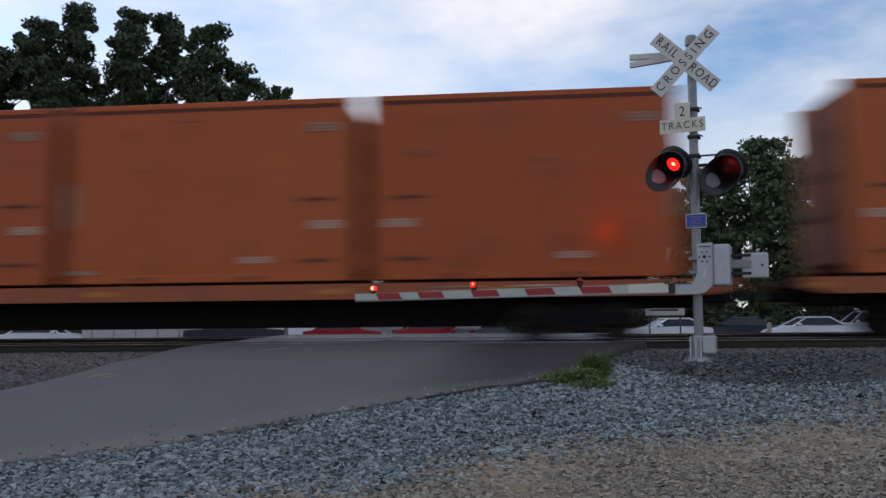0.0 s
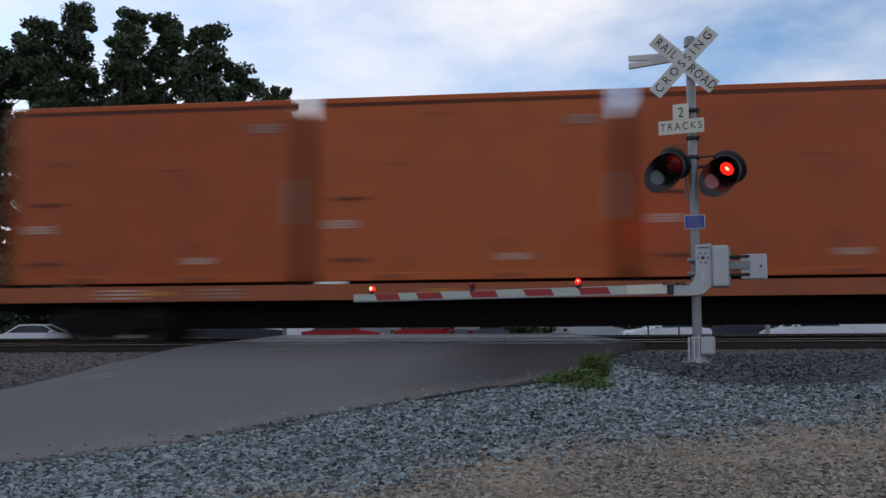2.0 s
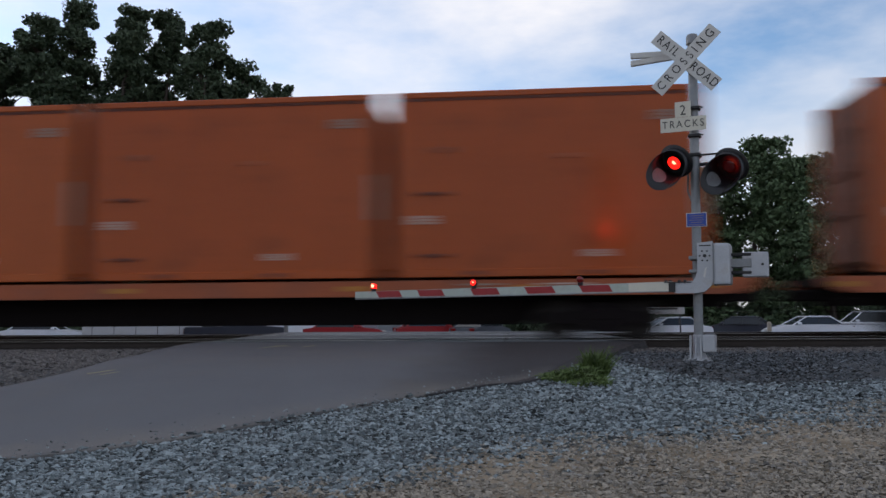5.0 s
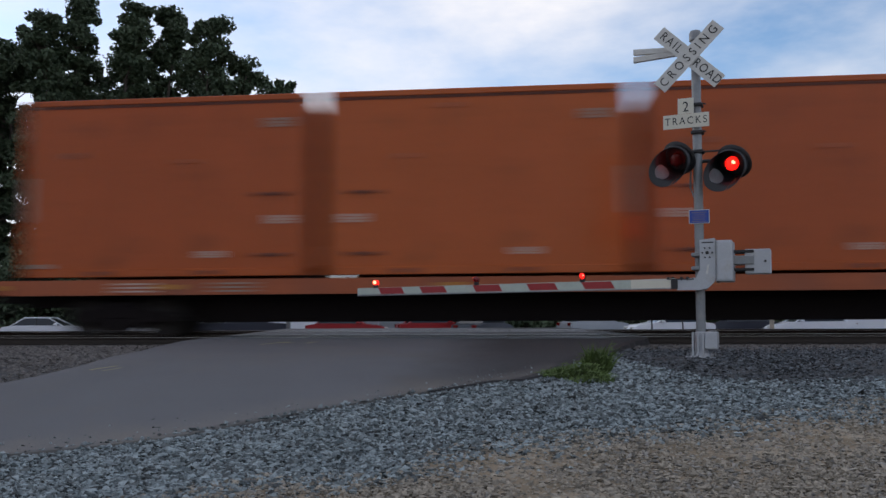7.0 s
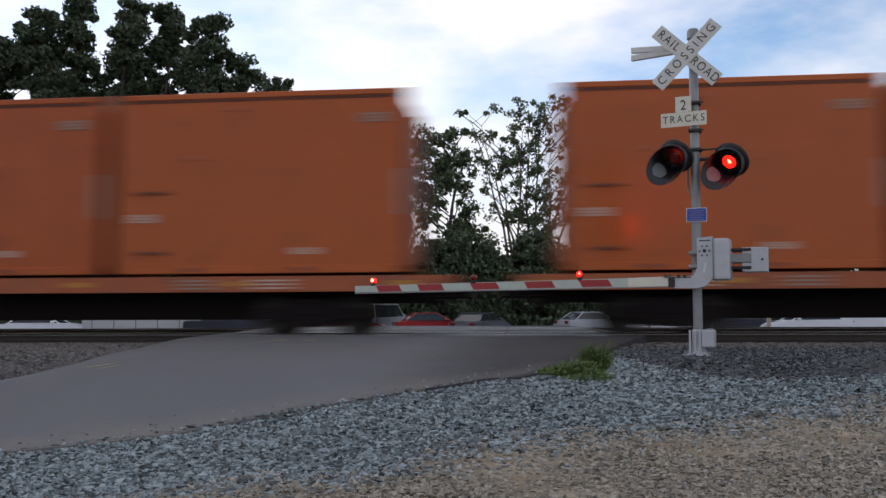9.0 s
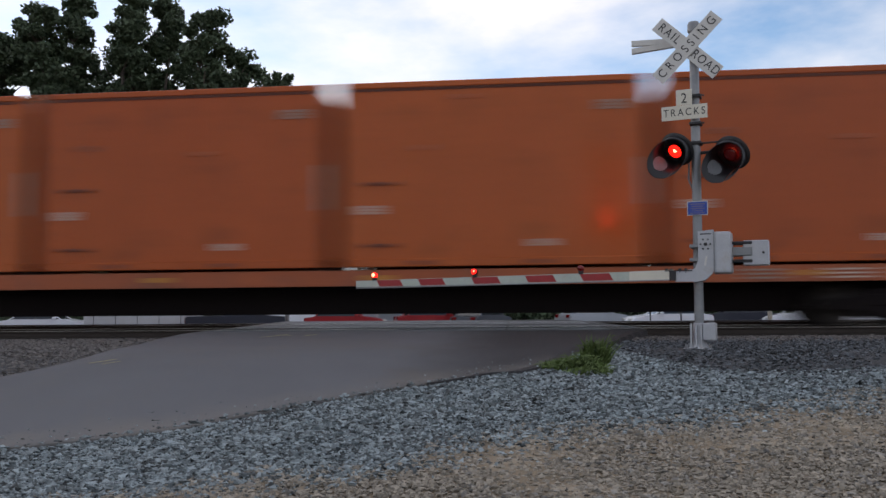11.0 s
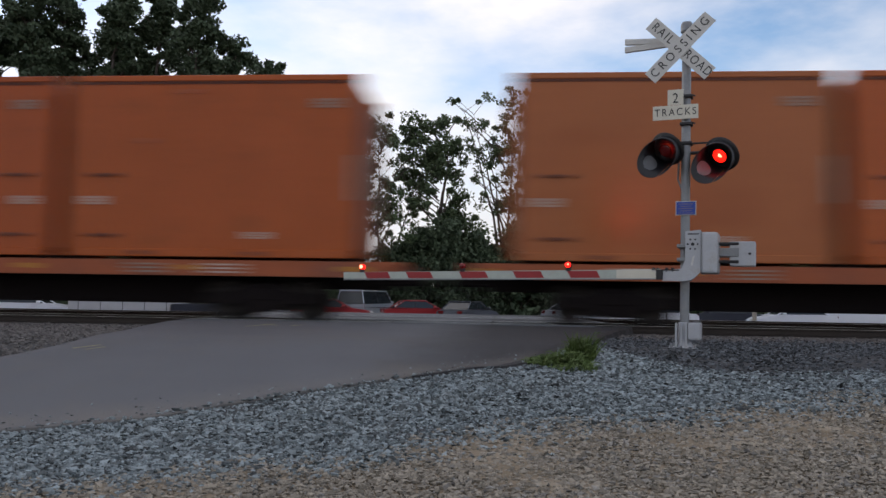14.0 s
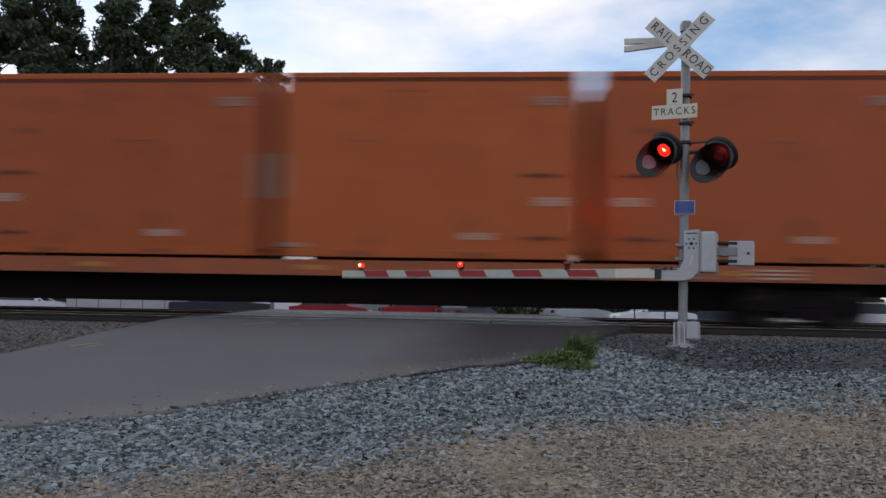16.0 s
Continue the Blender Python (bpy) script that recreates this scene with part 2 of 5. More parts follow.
M_WEED = mat("weed_leaves", (0.068, 0.108, 0.024), 0.7, vary=0.3, scale=4, fine=30, island=0.7)
M_TYRE = mat("black_rubber", (0.015, 0.015, 0.015), 0.85, vary=0.2, scale=9)
M_GLASS = mat("dark_car_glass", (0.02, 0.025, 0.03), 0.08, vary=0.1, scale=2)
M_CARWHITE = mat("white_car_paint", (0.78, 0.80, 0.84), 0.3, vary=0.05, scale=2, coat=0.5)
M_CARSILVER = mat("silver_car_paint", (0.42, 0.45, 0.49), 0.3, 0.4, vary=0.05, scale=2, coat=0.5)
M_CARRED = mat("red_car_paint", (0.34, 0.015, 0.02), 0.3, vary=0.08, scale=2, coat=0.5)
M_CARDARK = mat("dark_blue_car_paint", (0.025, 0.03, 0.045), 0.3, vary=0.08, scale=2, coat=0.5)
M_TRAILER = mat("white_trailer_sheet", (0.48, 0.48, 0.49), 0.5, vary=0.1, scale=1.5, dirt=(0.42, 0.42, 0.42), dirt_amount=0.2)


# --- mesh helpers ---
def box(bm, x0, x1, y0, y1, z0, z1, bevel=0.0, m=None, seg=1):
    vs = [bm.verts.new((x, y, z)) for z in (z0, z1) for y in (y0, y1) for x in (x0, x1)]
    fs = [bm.faces.new([vs[i] for i in f]) for f in ((0, 2, 3, 1), (4, 5, 7, 6), (0, 1, 5, 4), (2, 6, 7, 3), (0, 4, 6, 2), (1, 3, 7, 5))]
    if bevel:
        es = list({e for f in fs for e in f.edges})
        got = bmesh.ops.bevel(bm, geom=es, offset=bevel, segments=seg, affect="EDGES", profile=0.6)
        vs = list({v for f in got["faces"] for v in f.verts} | {v for v in vs if v.is_valid})
    if m is not None:
        bmesh.ops.transform(bm, matrix=m, verts=vs)
    return bm


def tube(bm, p0, p1, r0, r1=None, seg=12, caps=True):
    """A tapered round bar from p0 to p1."""
    p0, p1 = Vector(p0), Vector(p1)
    r1 = r0 if r1 is None else r1
    q = (p1 - p0).to_track_quat("Z", "Y").to_matrix()
    rings = []
    for p, r in ((p0, r0), (p1, r1)):
        rings.append([bm.verts.new(p + q @ Vector((r * math.cos(a), r * math.sin(a), 0))) for a in (2 * math.pi * i / seg for i in range(seg))])
    for i in range(seg):
        j = (i + 1) % seg
        bm.faces.new((rings[0][i], rings[0][j], rings[1][j], rings[1][i])).smooth = seg > 8
    if caps:
        bm.faces.new(rings[0][::-1])
        bm.faces.new(rings[1])
    return bm


def lathe(bm, profile, m=None, seg=24, close=False):
    """Turns (radius, height) pairs round local z."""
    m = m or Matrix()
    rings = [[bm.verts.new(m @ Vector((r * math.cos(2 * math.pi * i / seg), r * math.sin(2 * math.pi * i / seg), h))) for i in range(seg)] for r, h in profile]
    for a, b in zip(rings, rings[1:]):
        for i in range(seg):
            j = (i + 1) % seg
            bm.faces.new((a[i], a[j], b[j], b[i])).smooth = True
    if close:
        bm.faces.new(rings[0][::-1])
        bm.faces.new(rings[-1])
    return bm


def extrude_outline(bm, pts, y0, y1):
    """A plate with the outline pts (x, z), from y0 to y1."""
    a = [bm.verts.new((x, y0, z)) for x, z in pts]
    b = [bm.verts.new((x, y1, z)) for x, z in pts]
    bm.faces.new(a)
    bm.faces.new(b[::-1])
    for i in range(len(pts)):
        j = (i + 1) % len(pts)
        bm.faces.new((a[j], a[i], b[i], b[j]))
    return bm


def mesh_of(name, bm, material):
    me = bpy.data.meshes.new(name)
    bmesh.ops.recalc_face_normals(bm, faces=bm.faces)
    bm.to_mesh(me)
    bm.free()
    me.materials.append(material)
    return me


def part(name, bm, material, parent, label="", m=None):
    ob = new(name, mesh_of(name, bm, material))
    ob.parent = parent
    if m is not None:
        ob.matrix_basis = m
    return tagged(ob, label)


def share(name, me, parent, m):
    ob = new(name, me)
    ob.parent = parent
    ob.matrix_basis = m
    return ob


def thing(name, m, label, category, group="", kind=""):
    ob = new(name)
    ob.empty_display_size = 0.2
    ob.matrix_basis = m
    return tagged(ob, label, category, group, kind)


def letters(text, height, material, parent, m, name="letters", space=1.12):
    """Flat raised lettering, centred, reading along local x with up along z, facing -y."""
    cu = bpy.data.curves.new("letters", "FONT")
    cu.body, cu.size, cu.align_x, cu.align_y, cu.extrude = text, height / 0.70, "CENTER", "CENTER", 0.002
    cu.space_character = space
    tmp = new("letters_tmp", cu)
    me = bpy.data.meshes.new_from_object(tmp.evaluated_get(bpy.context.evaluated_depsgraph_get()))
    bpy.data.objects.remove(tmp)
    me.transform(pose(0, 0, 0, 90) @ Matrix.Diagonal((0.86, 1.0, 1.0, 1.0)))
    me.materials.clear()
    me.materials.append(material)
    ob = new(name, me)
    ob.parent = parent
    ob.matrix_basis = m
    return ob


# --- the lie of the land ---
TRACK_Y, TRACK_TURN = 15.86, -5.3
TRACK = pose(0, TRACK_Y, 0, 0, 0, TRACK_TURN)  # origin on the near side of the train; local x along the line, y away
RAIL_TOP = 0.95
TAN_A, COS_A = math.tan(radians(5.3)), math.cos(radians(5.3))


def smooth(t):
    t = min(1.0, max(0.0, t))
    return t * t * (3 - 2 * t)


def off_track(x, y):
    """How far a place lies on the near side of the train's side."""
    return (TRACK_Y - x * TAN_A - y) * COS_A


def land(x, y):
    q = off_track(x, y)
    z = 0.83 - 0.78 * smooth((q - 4.6) / 6.4)
    if q < 2.0:
        z -= 0.08 * smooth((2.0 - q) / 3)
    if q < -9:
        z -= 0.95 * smooth((-9 - q) / 7)
    return z


def ground():
    xs = sorted({-3000, -1200, -500, -250, -140, -90, -60, -42, -30, 3000, 1200, 500, 250, 140, 90, 60, 42, 30} | {round(-22 + 0.4 * i, 2) for i in range(111)})
    ys = sorted({-3000, -800, -250, -100, -50, -25, -12, -6, 3000, 1500, 800, 400, 220, 140, 100, 75, 60, 50, 44, 40} | {round(-2 + 0.3 * i, 2) for i in range(136)})
    bm = bmesh.new()
    grid = [[bm.verts.new((x, y, land(x, y) + (0.02 * noise.noise((x * 0.8, y * 0.8, 0)) if -20 < x < 20 and 0 < y < 14.5 else 0))) for x in xs] for y in ys]
    for r0, r1 in zip(grid, grid[1:]):
        for i in range(len(xs) - 1):
            bm.faces.new((r0[i], r0[i + 1], r1[i + 1], r1[i])).smooth = True
    ob = new("ground", mesh_of("ground", bm, M_GROUND))
    return tagged(ob, "grey gravelly earth falling away from the tracks", "ground", kind="structure")


ground()

# road over the crossing: near edge and far edge as smooth runs of (x, y)
NEAR_EDGE = [(-9.5, 4.9), (-6.5, 6.05), (-3.99, 7.01), (-2.64, 7.48), (-1.45, 8.12), (0.23, 9.00), (1.21, 9.48), (2.35, 11.5), (3.3, 13.6), (4.0, 15.6), (4.2, 19), (4.0, 24), (3.4, 33)]
FAR_EDGE = [(-13, 5.6), (-9.5, 7.4), (-6.6, 8.9), (-5.47, 9.55), (-4.98, 10.5), (-4.95, 11.6), (-5.0, 12.7), (-5.1, 14.0), (-5.2, 15.5), (-5.2, 17.4), (-5.2, 20), (-5.3, 25), (-5.6, 33)]


def road_z(x, y):
    q = off_track(x, y)
    top = 0.94
    w = smooth((q - 0.6) / 4.6)
    z = top * (1 - w) + (land(x, y) + 0.025) * w
    if q < -9:
        z = top - 1.08 * smooth((-9 - q) / 7)
    return z


def spline(pts, t):
    """Catmull-Rom through pts, t from 0 to len - 1."""
    i = min(int(t), len(pts) - 2)
    f = t - i
    p = [Vector((*pts[max(0, min(len(pts) - 1, k))], 0)) for k in (i - 1, i, i + 1, i + 2)]
    return 0.5 * (2 * p[1] + (p[2] - p[0]) * f + (2 * p[0] - 5 * p[1] + 4 * p[2] - p[3]) * f * f + (3 * p[1] - p[0] - 3 * p[2] + p[3]) * f ** 3)


def road():
    bm = bmesh.new()
    rows, across, n = [], 24, 12 * 10
    for k in range(n + 1):
        t = k / 10
        a, b = spline(NEAR_EDGE, t), spline(FAR_EDGE, t)
        wob = 0.10 * noise.noise((t * 2.3, 0.3, 0)) + 0.05 * noise.noise((t * 7, 0.9, 0))
        a = a + (a - b).normalized() * wob
        row = [bm.verts.new((a.x, a.y, road_z(a.x, a.y) - 0.12))]
        for j in range(across + 1):
            p = a.lerp(b, j / across)
            row.append(bm.verts.new((p.x, p.y, road_z(p.x, p.y) + 0.004 * noise.noise((p.x, p.y, 0)))))
        row.append(bm.verts.new((b.x, b.y, road_z(b.x, b.y) - 0.12)))
        rows.append(row)
    for r0, r1 in zip(rows, rows[1:]):
        for j in range(len(r0) - 1):
            bm.faces.new((r0[j], r0[j + 1], r1[j + 1], r1[j])).smooth = 0 < j < len(r0) - 2
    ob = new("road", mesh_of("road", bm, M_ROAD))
    return tagged(ob, "worn grey asphalt road climbing to the level crossing", "road", kind="structure")


ROAD = road()


def edge_shadow_lip():
    """The broken edge of the asphalt above the stones, its shadow line painted dark."""
    bm = bmesh.new()
    rows = []
    for k in range(0, 88):
        t = 4.7 + k * 0.05
        a, b = spline(NEAR_EDGE, t), spline(FAR_EDGE, t)
        wob_ = 0.10 * noise.noise((t * 2.3, 0.3, 0)) + 0.05 * noise.noise((t * 7, 0.9, 0))
        d = (a - b).normalized()
        a = a + d * wob_
        f = smooth(k / 25)
        rag = 0.05 + 0.05 * noise.noise((t * 11, 2.0, 0)) + 0.10 * f
        rows.append([bm.verts.new((p.x, p.y, z)) for p, z in ((a - d * rag, road_z(a.x, a.y) + 0.006), (a + d * 0.015, road_z(a.x, a.y) + 0.012), (a + d * (0.03 + 0.03 * f), min(road_z(a.x, a.y), land(a.x, a.y)) - 0.02))])
    for r0, r1 in zip(rows, rows[1:]):
        for j in range(2):
            bm.faces.new((r0[j], r0[j + 1], r1[j + 1], r1[j]))
    part("asphalt_edge", bm, M_EDGE_SHADE, ROAD, "broken asphalt edge with its shadow line painted dark")


edge_shadow_lip()


# --- tracks ---
def rail_profile(bm, x0, x1, y, z):
    pts = [(-0.075, 0), (0.075, 0), (0.075, 0.012), (0.012, 0.03), (0.010, 0.125), (0.036, 0.138), (0.036, 0.168), (-0.036, 0.168), (-0.036, 0.138), (-0.010, 0.125), (-0.012, 0.03), (-0.075, 0.012)]
    a = [bm.verts.new((x0, y + u, z + v)) for u, v in pts]
    b = [bm.verts.new((x1, y + u, z + v)) for u, v in pts]
    for i in range(len(pts)):
        j = (i + 1) % len(pts)
        bm.faces.new((a[i], a[j], b[j], b[i]))
    bm.faces.new(a[::-1])
    bm.faces.new(b)


def track(name, centre, label):
    tr = thing(name, TRACK, label, "railway track", "railway tracks", "structure")
    for y in (centre - 0.754, centre + 0.754):
        bm = bmesh.new()
        rail_profile(bm, -420, 420, y, RAIL_TOP - 0.172)
        r = part("rail", bm, M_RAIL, tr)
        bm = bmesh.new()
        box(bm, -420, 420, y - 0.030, y + 0.030, RAIL_TOP - 0.006, RAIL_TOP, 0.0)
        part("rail_head", bm, M_RAILHEAD, r, "polished running surface of the rail")
    bm = bmesh.new()
    box(bm, -0.115, 0.115, -1.3, 1.3, -0.18, 0, 0.012)
    me = mesh_of("tie", bm, M_TIE)
    for i in range(-40, 41):
        share("tie", me, tr, pose(i * 0.54 + random.uniform(-0.03, 0.03), centre + random.uniform(-0.05, 0.05), RAIL_TOP - 0.165, 0, 0, random.uniform(-1.5, 1.5)))
    return tr


NEAR_TRACK = track("railway_track", 1.3, "railway track of rusty rails on dark timber ties")
FAR_TRACK = track("railway_track", 5.6, "second railway track of rusty rails on dark timber ties")


def panels():
    """Crossing panels between and beside the rails where the road goes over."""
    for tr, centre in ((NEAR_TRACK, 1.3), (FAR_TRACK, 5.6)):
        for y0, y1 in ((-1.45, -0.84), (-0.66, -0.02), (0.02, 0.66), (0.84, 1.45)):
            bm = bmesh.new()
            box(bm, -1.03, 1.03, y0, y1, -0.13, 0, 0.012)
            me = mesh_of("crossing_panel", bm, M_CONC)
            for i in range(4):
                share("crossing_panel", me, tr, pose(-4.0 + 2.1 * i, centre, RAIL_TOP - 0.002 + random.uniform(-0.004, 0.004)))


panels()


# --- the train: long flatcars, each with four tall refuse containers ---
CAR, BOX_L, BOX_GAP, BOX_W = 29.794, 6.42, 0.29, 2.60
BOX_Z0, BOX_Z1, SILL_Z0 = 2.26, 6.18, 1.87
STEP = BOX_L + BOX_GAP


def container(material, label, extra=(), doors_first=True):
    """One tall box; its latched door end comes first along the train, or last when it was loaded the other way round."""
    name = "refuse_container"
    c = thing(name, TRACK, label, "container", "containers on the train")
    L, W, H = BOX_L, BOX_W, BOX_Z1 - BOX_Z0
    low = 0.03
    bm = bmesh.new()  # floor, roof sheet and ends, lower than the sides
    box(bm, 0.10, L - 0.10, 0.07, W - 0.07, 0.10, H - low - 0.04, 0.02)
    part("shell", bm, M_ENDWALL, c, "grimy end walls, darkened for shade, and sunken roof sheet")
    for y0, out in ((0.03, -1), (W - 0.09, 1)):
        bm = bmesh.new()  # one pressed sheet with shallow ribs
        zs, face, back = (0.15, H - 0.1), (y0 if out < 0 else y0 + 0.06), (y0 + 0.05 if out < 0 else y0 + 0.01)
        line = [(0.12, face)]
        for i in range(1, 15):
            x = 0.12 + (L - 0.24) * i / 15
            line += [(x - 0.06, face), (x - 0.045, face + out * 0.018), (x + 0.045, face + out * 0.018), (x + 0.06, face)]
        line += [(L - 0.12, face), (L - 0.12, back), (0.12, back)]
        lo, hi = ([bm.verts.new((x, y, z)) for x, y in line] for z in zs)
        for i in range(len(line)):
            j = (i + 1) % len(line)
            bm.faces.new((lo[i], lo[j], hi[j], hi[i]))
        bm.faces.new(lo[::-1])
        bm.faces.new(hi)
        part("side_wall", bm, material, c)
        y = 0.0 if out < 0 else W - 0.12
        bm = bmesh.new()
        box(bm, 0, L, y, y + 0.12, H - 0.13, H, 0.015)
        part("top_rail", bm, material, c)
        # dark strip that paints the shade under the top rail
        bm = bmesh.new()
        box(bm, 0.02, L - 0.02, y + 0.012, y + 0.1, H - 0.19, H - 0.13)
        part("top_rail_shadow_gap", bm, M_RUST_SHADE, c, "rusty seam under the top rail, darkened for shade")
        bm = bmesh.new()
        box(bm, 0, L, y, y + 0.12, 0.0, 0.17, 0.015)
        part("bottom_rail", bm, material, c)
        for x in (1.55, 4.0):
            bm = bmesh.new()
            yy = -0.004 if out < 0 else W - 0.02
            box(bm, x, x + 0.36, yy, yy + 0.024, 0.04, 0.125, 0.006)
            part("fork_pocket", bm, M_RUST_SHADE, c, "dark rusty fork pocket")
    for x in (0.0, L - 0.16):
        for y in (0.0, W - 0.16):
            bm = bmesh.new()
            box(bm, x, x + 0.16, y, y + 0.16, 0.0, H - 0.02, 0.02)
            part("corner_post", bm, material, c)
    x_bar, x_tag = (0.55, 0.42) if doors_first else (L - 1.15, L - 0.85)
    for z in (0.42, 1.72):
        bm = bmesh.new()
        box(bm, x_bar, x_bar + 0.6, -0.02, 0.02, z, z + 0.06, 0.01)
        for e in (x_bar + 0.02, x_bar + 0.5):  # keepers
            box(bm, e, e + 0.08, -0.026, 0.02, z - 0.02, z + 0.08, 0.008)
        part("lock_bar", bm, M_RUST_SHADE, c, "dark rusty lock bar")
    x = L - 0.13 if doors_first else 0.01
    bm = bmesh.new()
    box(bm, x, x + 0.12, -0.012, 0.01, 1.22, 2.18, 0.004)
    part("corner_plate", bm, M_LABEL_GREY, c, "worn grey plate on the corner post")
    for x, z, w, h, m_l in ((x_tag, 1.11, 0.43, 0.18, M_LABEL), (4.05, 0.40, 0.40, 0.14, M_LABEL), (5.5, 3.20, 0.44, 0.2, M_LABEL_GREY), *extra):
        if m_l:
            lab = bmesh.new()
            for k in range(3 if h > 0.1 else 1):
                box(lab, x, x + w, 0.010, 0.0285, z + k * h * 0.35, z + k * h * 0.35 + h * (0.28 if h > 0.1 else 1))
            bmesh.ops.translate(lab, verts=lab.verts, vec=(0, -0.014, 0))
            part("stencil", lab, m_l, c, "pale unreadable stencilled markings")
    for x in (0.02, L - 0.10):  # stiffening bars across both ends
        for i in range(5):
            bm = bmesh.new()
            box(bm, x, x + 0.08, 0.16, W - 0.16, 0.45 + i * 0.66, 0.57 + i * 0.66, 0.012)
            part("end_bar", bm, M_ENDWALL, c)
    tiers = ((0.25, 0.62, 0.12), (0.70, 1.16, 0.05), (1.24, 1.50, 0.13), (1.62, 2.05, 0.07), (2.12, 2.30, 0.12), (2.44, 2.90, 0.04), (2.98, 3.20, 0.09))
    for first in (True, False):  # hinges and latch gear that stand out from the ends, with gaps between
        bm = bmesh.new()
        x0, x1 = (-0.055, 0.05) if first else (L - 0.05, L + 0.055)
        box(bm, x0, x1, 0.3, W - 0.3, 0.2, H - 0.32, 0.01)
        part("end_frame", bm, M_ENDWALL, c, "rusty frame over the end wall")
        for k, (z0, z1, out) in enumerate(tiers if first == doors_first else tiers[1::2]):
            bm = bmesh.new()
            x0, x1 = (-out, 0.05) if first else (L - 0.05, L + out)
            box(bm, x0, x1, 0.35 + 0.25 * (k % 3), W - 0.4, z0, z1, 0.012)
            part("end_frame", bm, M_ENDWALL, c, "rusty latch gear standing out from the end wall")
    return c


def truck(parent, x):
    """A two-axle bogie under the car."""
    yc = BOX_W / 2
    bm = bmesh.new()
    box(bm, x - 0.25, x + 0.25, yc - 1.1, yc + 1.1, 1.35, 1.62, 0.04)
    tr = part("truck_bolster", bm, M_UNDER, parent, "grimy cast bogie")
    for side in (-1, 1):
        bm = bmesh.new()
        y = yc + side * 1.0
        pts = [(-1.15, 1.30), (-1.15, 1.50), (-0.75, 1.56), (-0.35, 1.72), (0.35, 1.72), (0.75, 1.56), (1.15, 1.50), (1.15, 1.30), (0.62, 1.30), (0.42, 1.12), (-0.42, 1.12), (-0.62, 1.30)]
        extrude_outline(bm, [(x + u, v) for u, v in pts], y - 0.07, y + 0.07)
        part("side_frame", bm, M_UNDER, tr)
    for dx in (-0.88, 0.88):
        for side in (-1, 1):
            bm = bmesh.new()
            m = pose(x + dx, yc + side * 0.75, RAIL_TOP + 0.42, -90 * side)
            lathe(bm, [(0.0, -0.07), (0.36, -0.07), (0.445, -0.07), (0.445, -0.045), (0.42, -0.04), (0.42, 0.06), (0.35, 0.06), (0.33, 0.03), (0.12, 0.03), (0.12, 0.08), (0.0, 0.08)], m, 28)
            part("wheel", bm, M_WHEEL, tr)
        bm = bmesh.new()
        tube(bm, (x + dx, yc - 0.75, RAIL_TOP + 0.42), (x + dx, yc + 0.75, RAIL_TOP + 0.42), 0.08)
        part("axle", bm, M_WHEEL, tr)


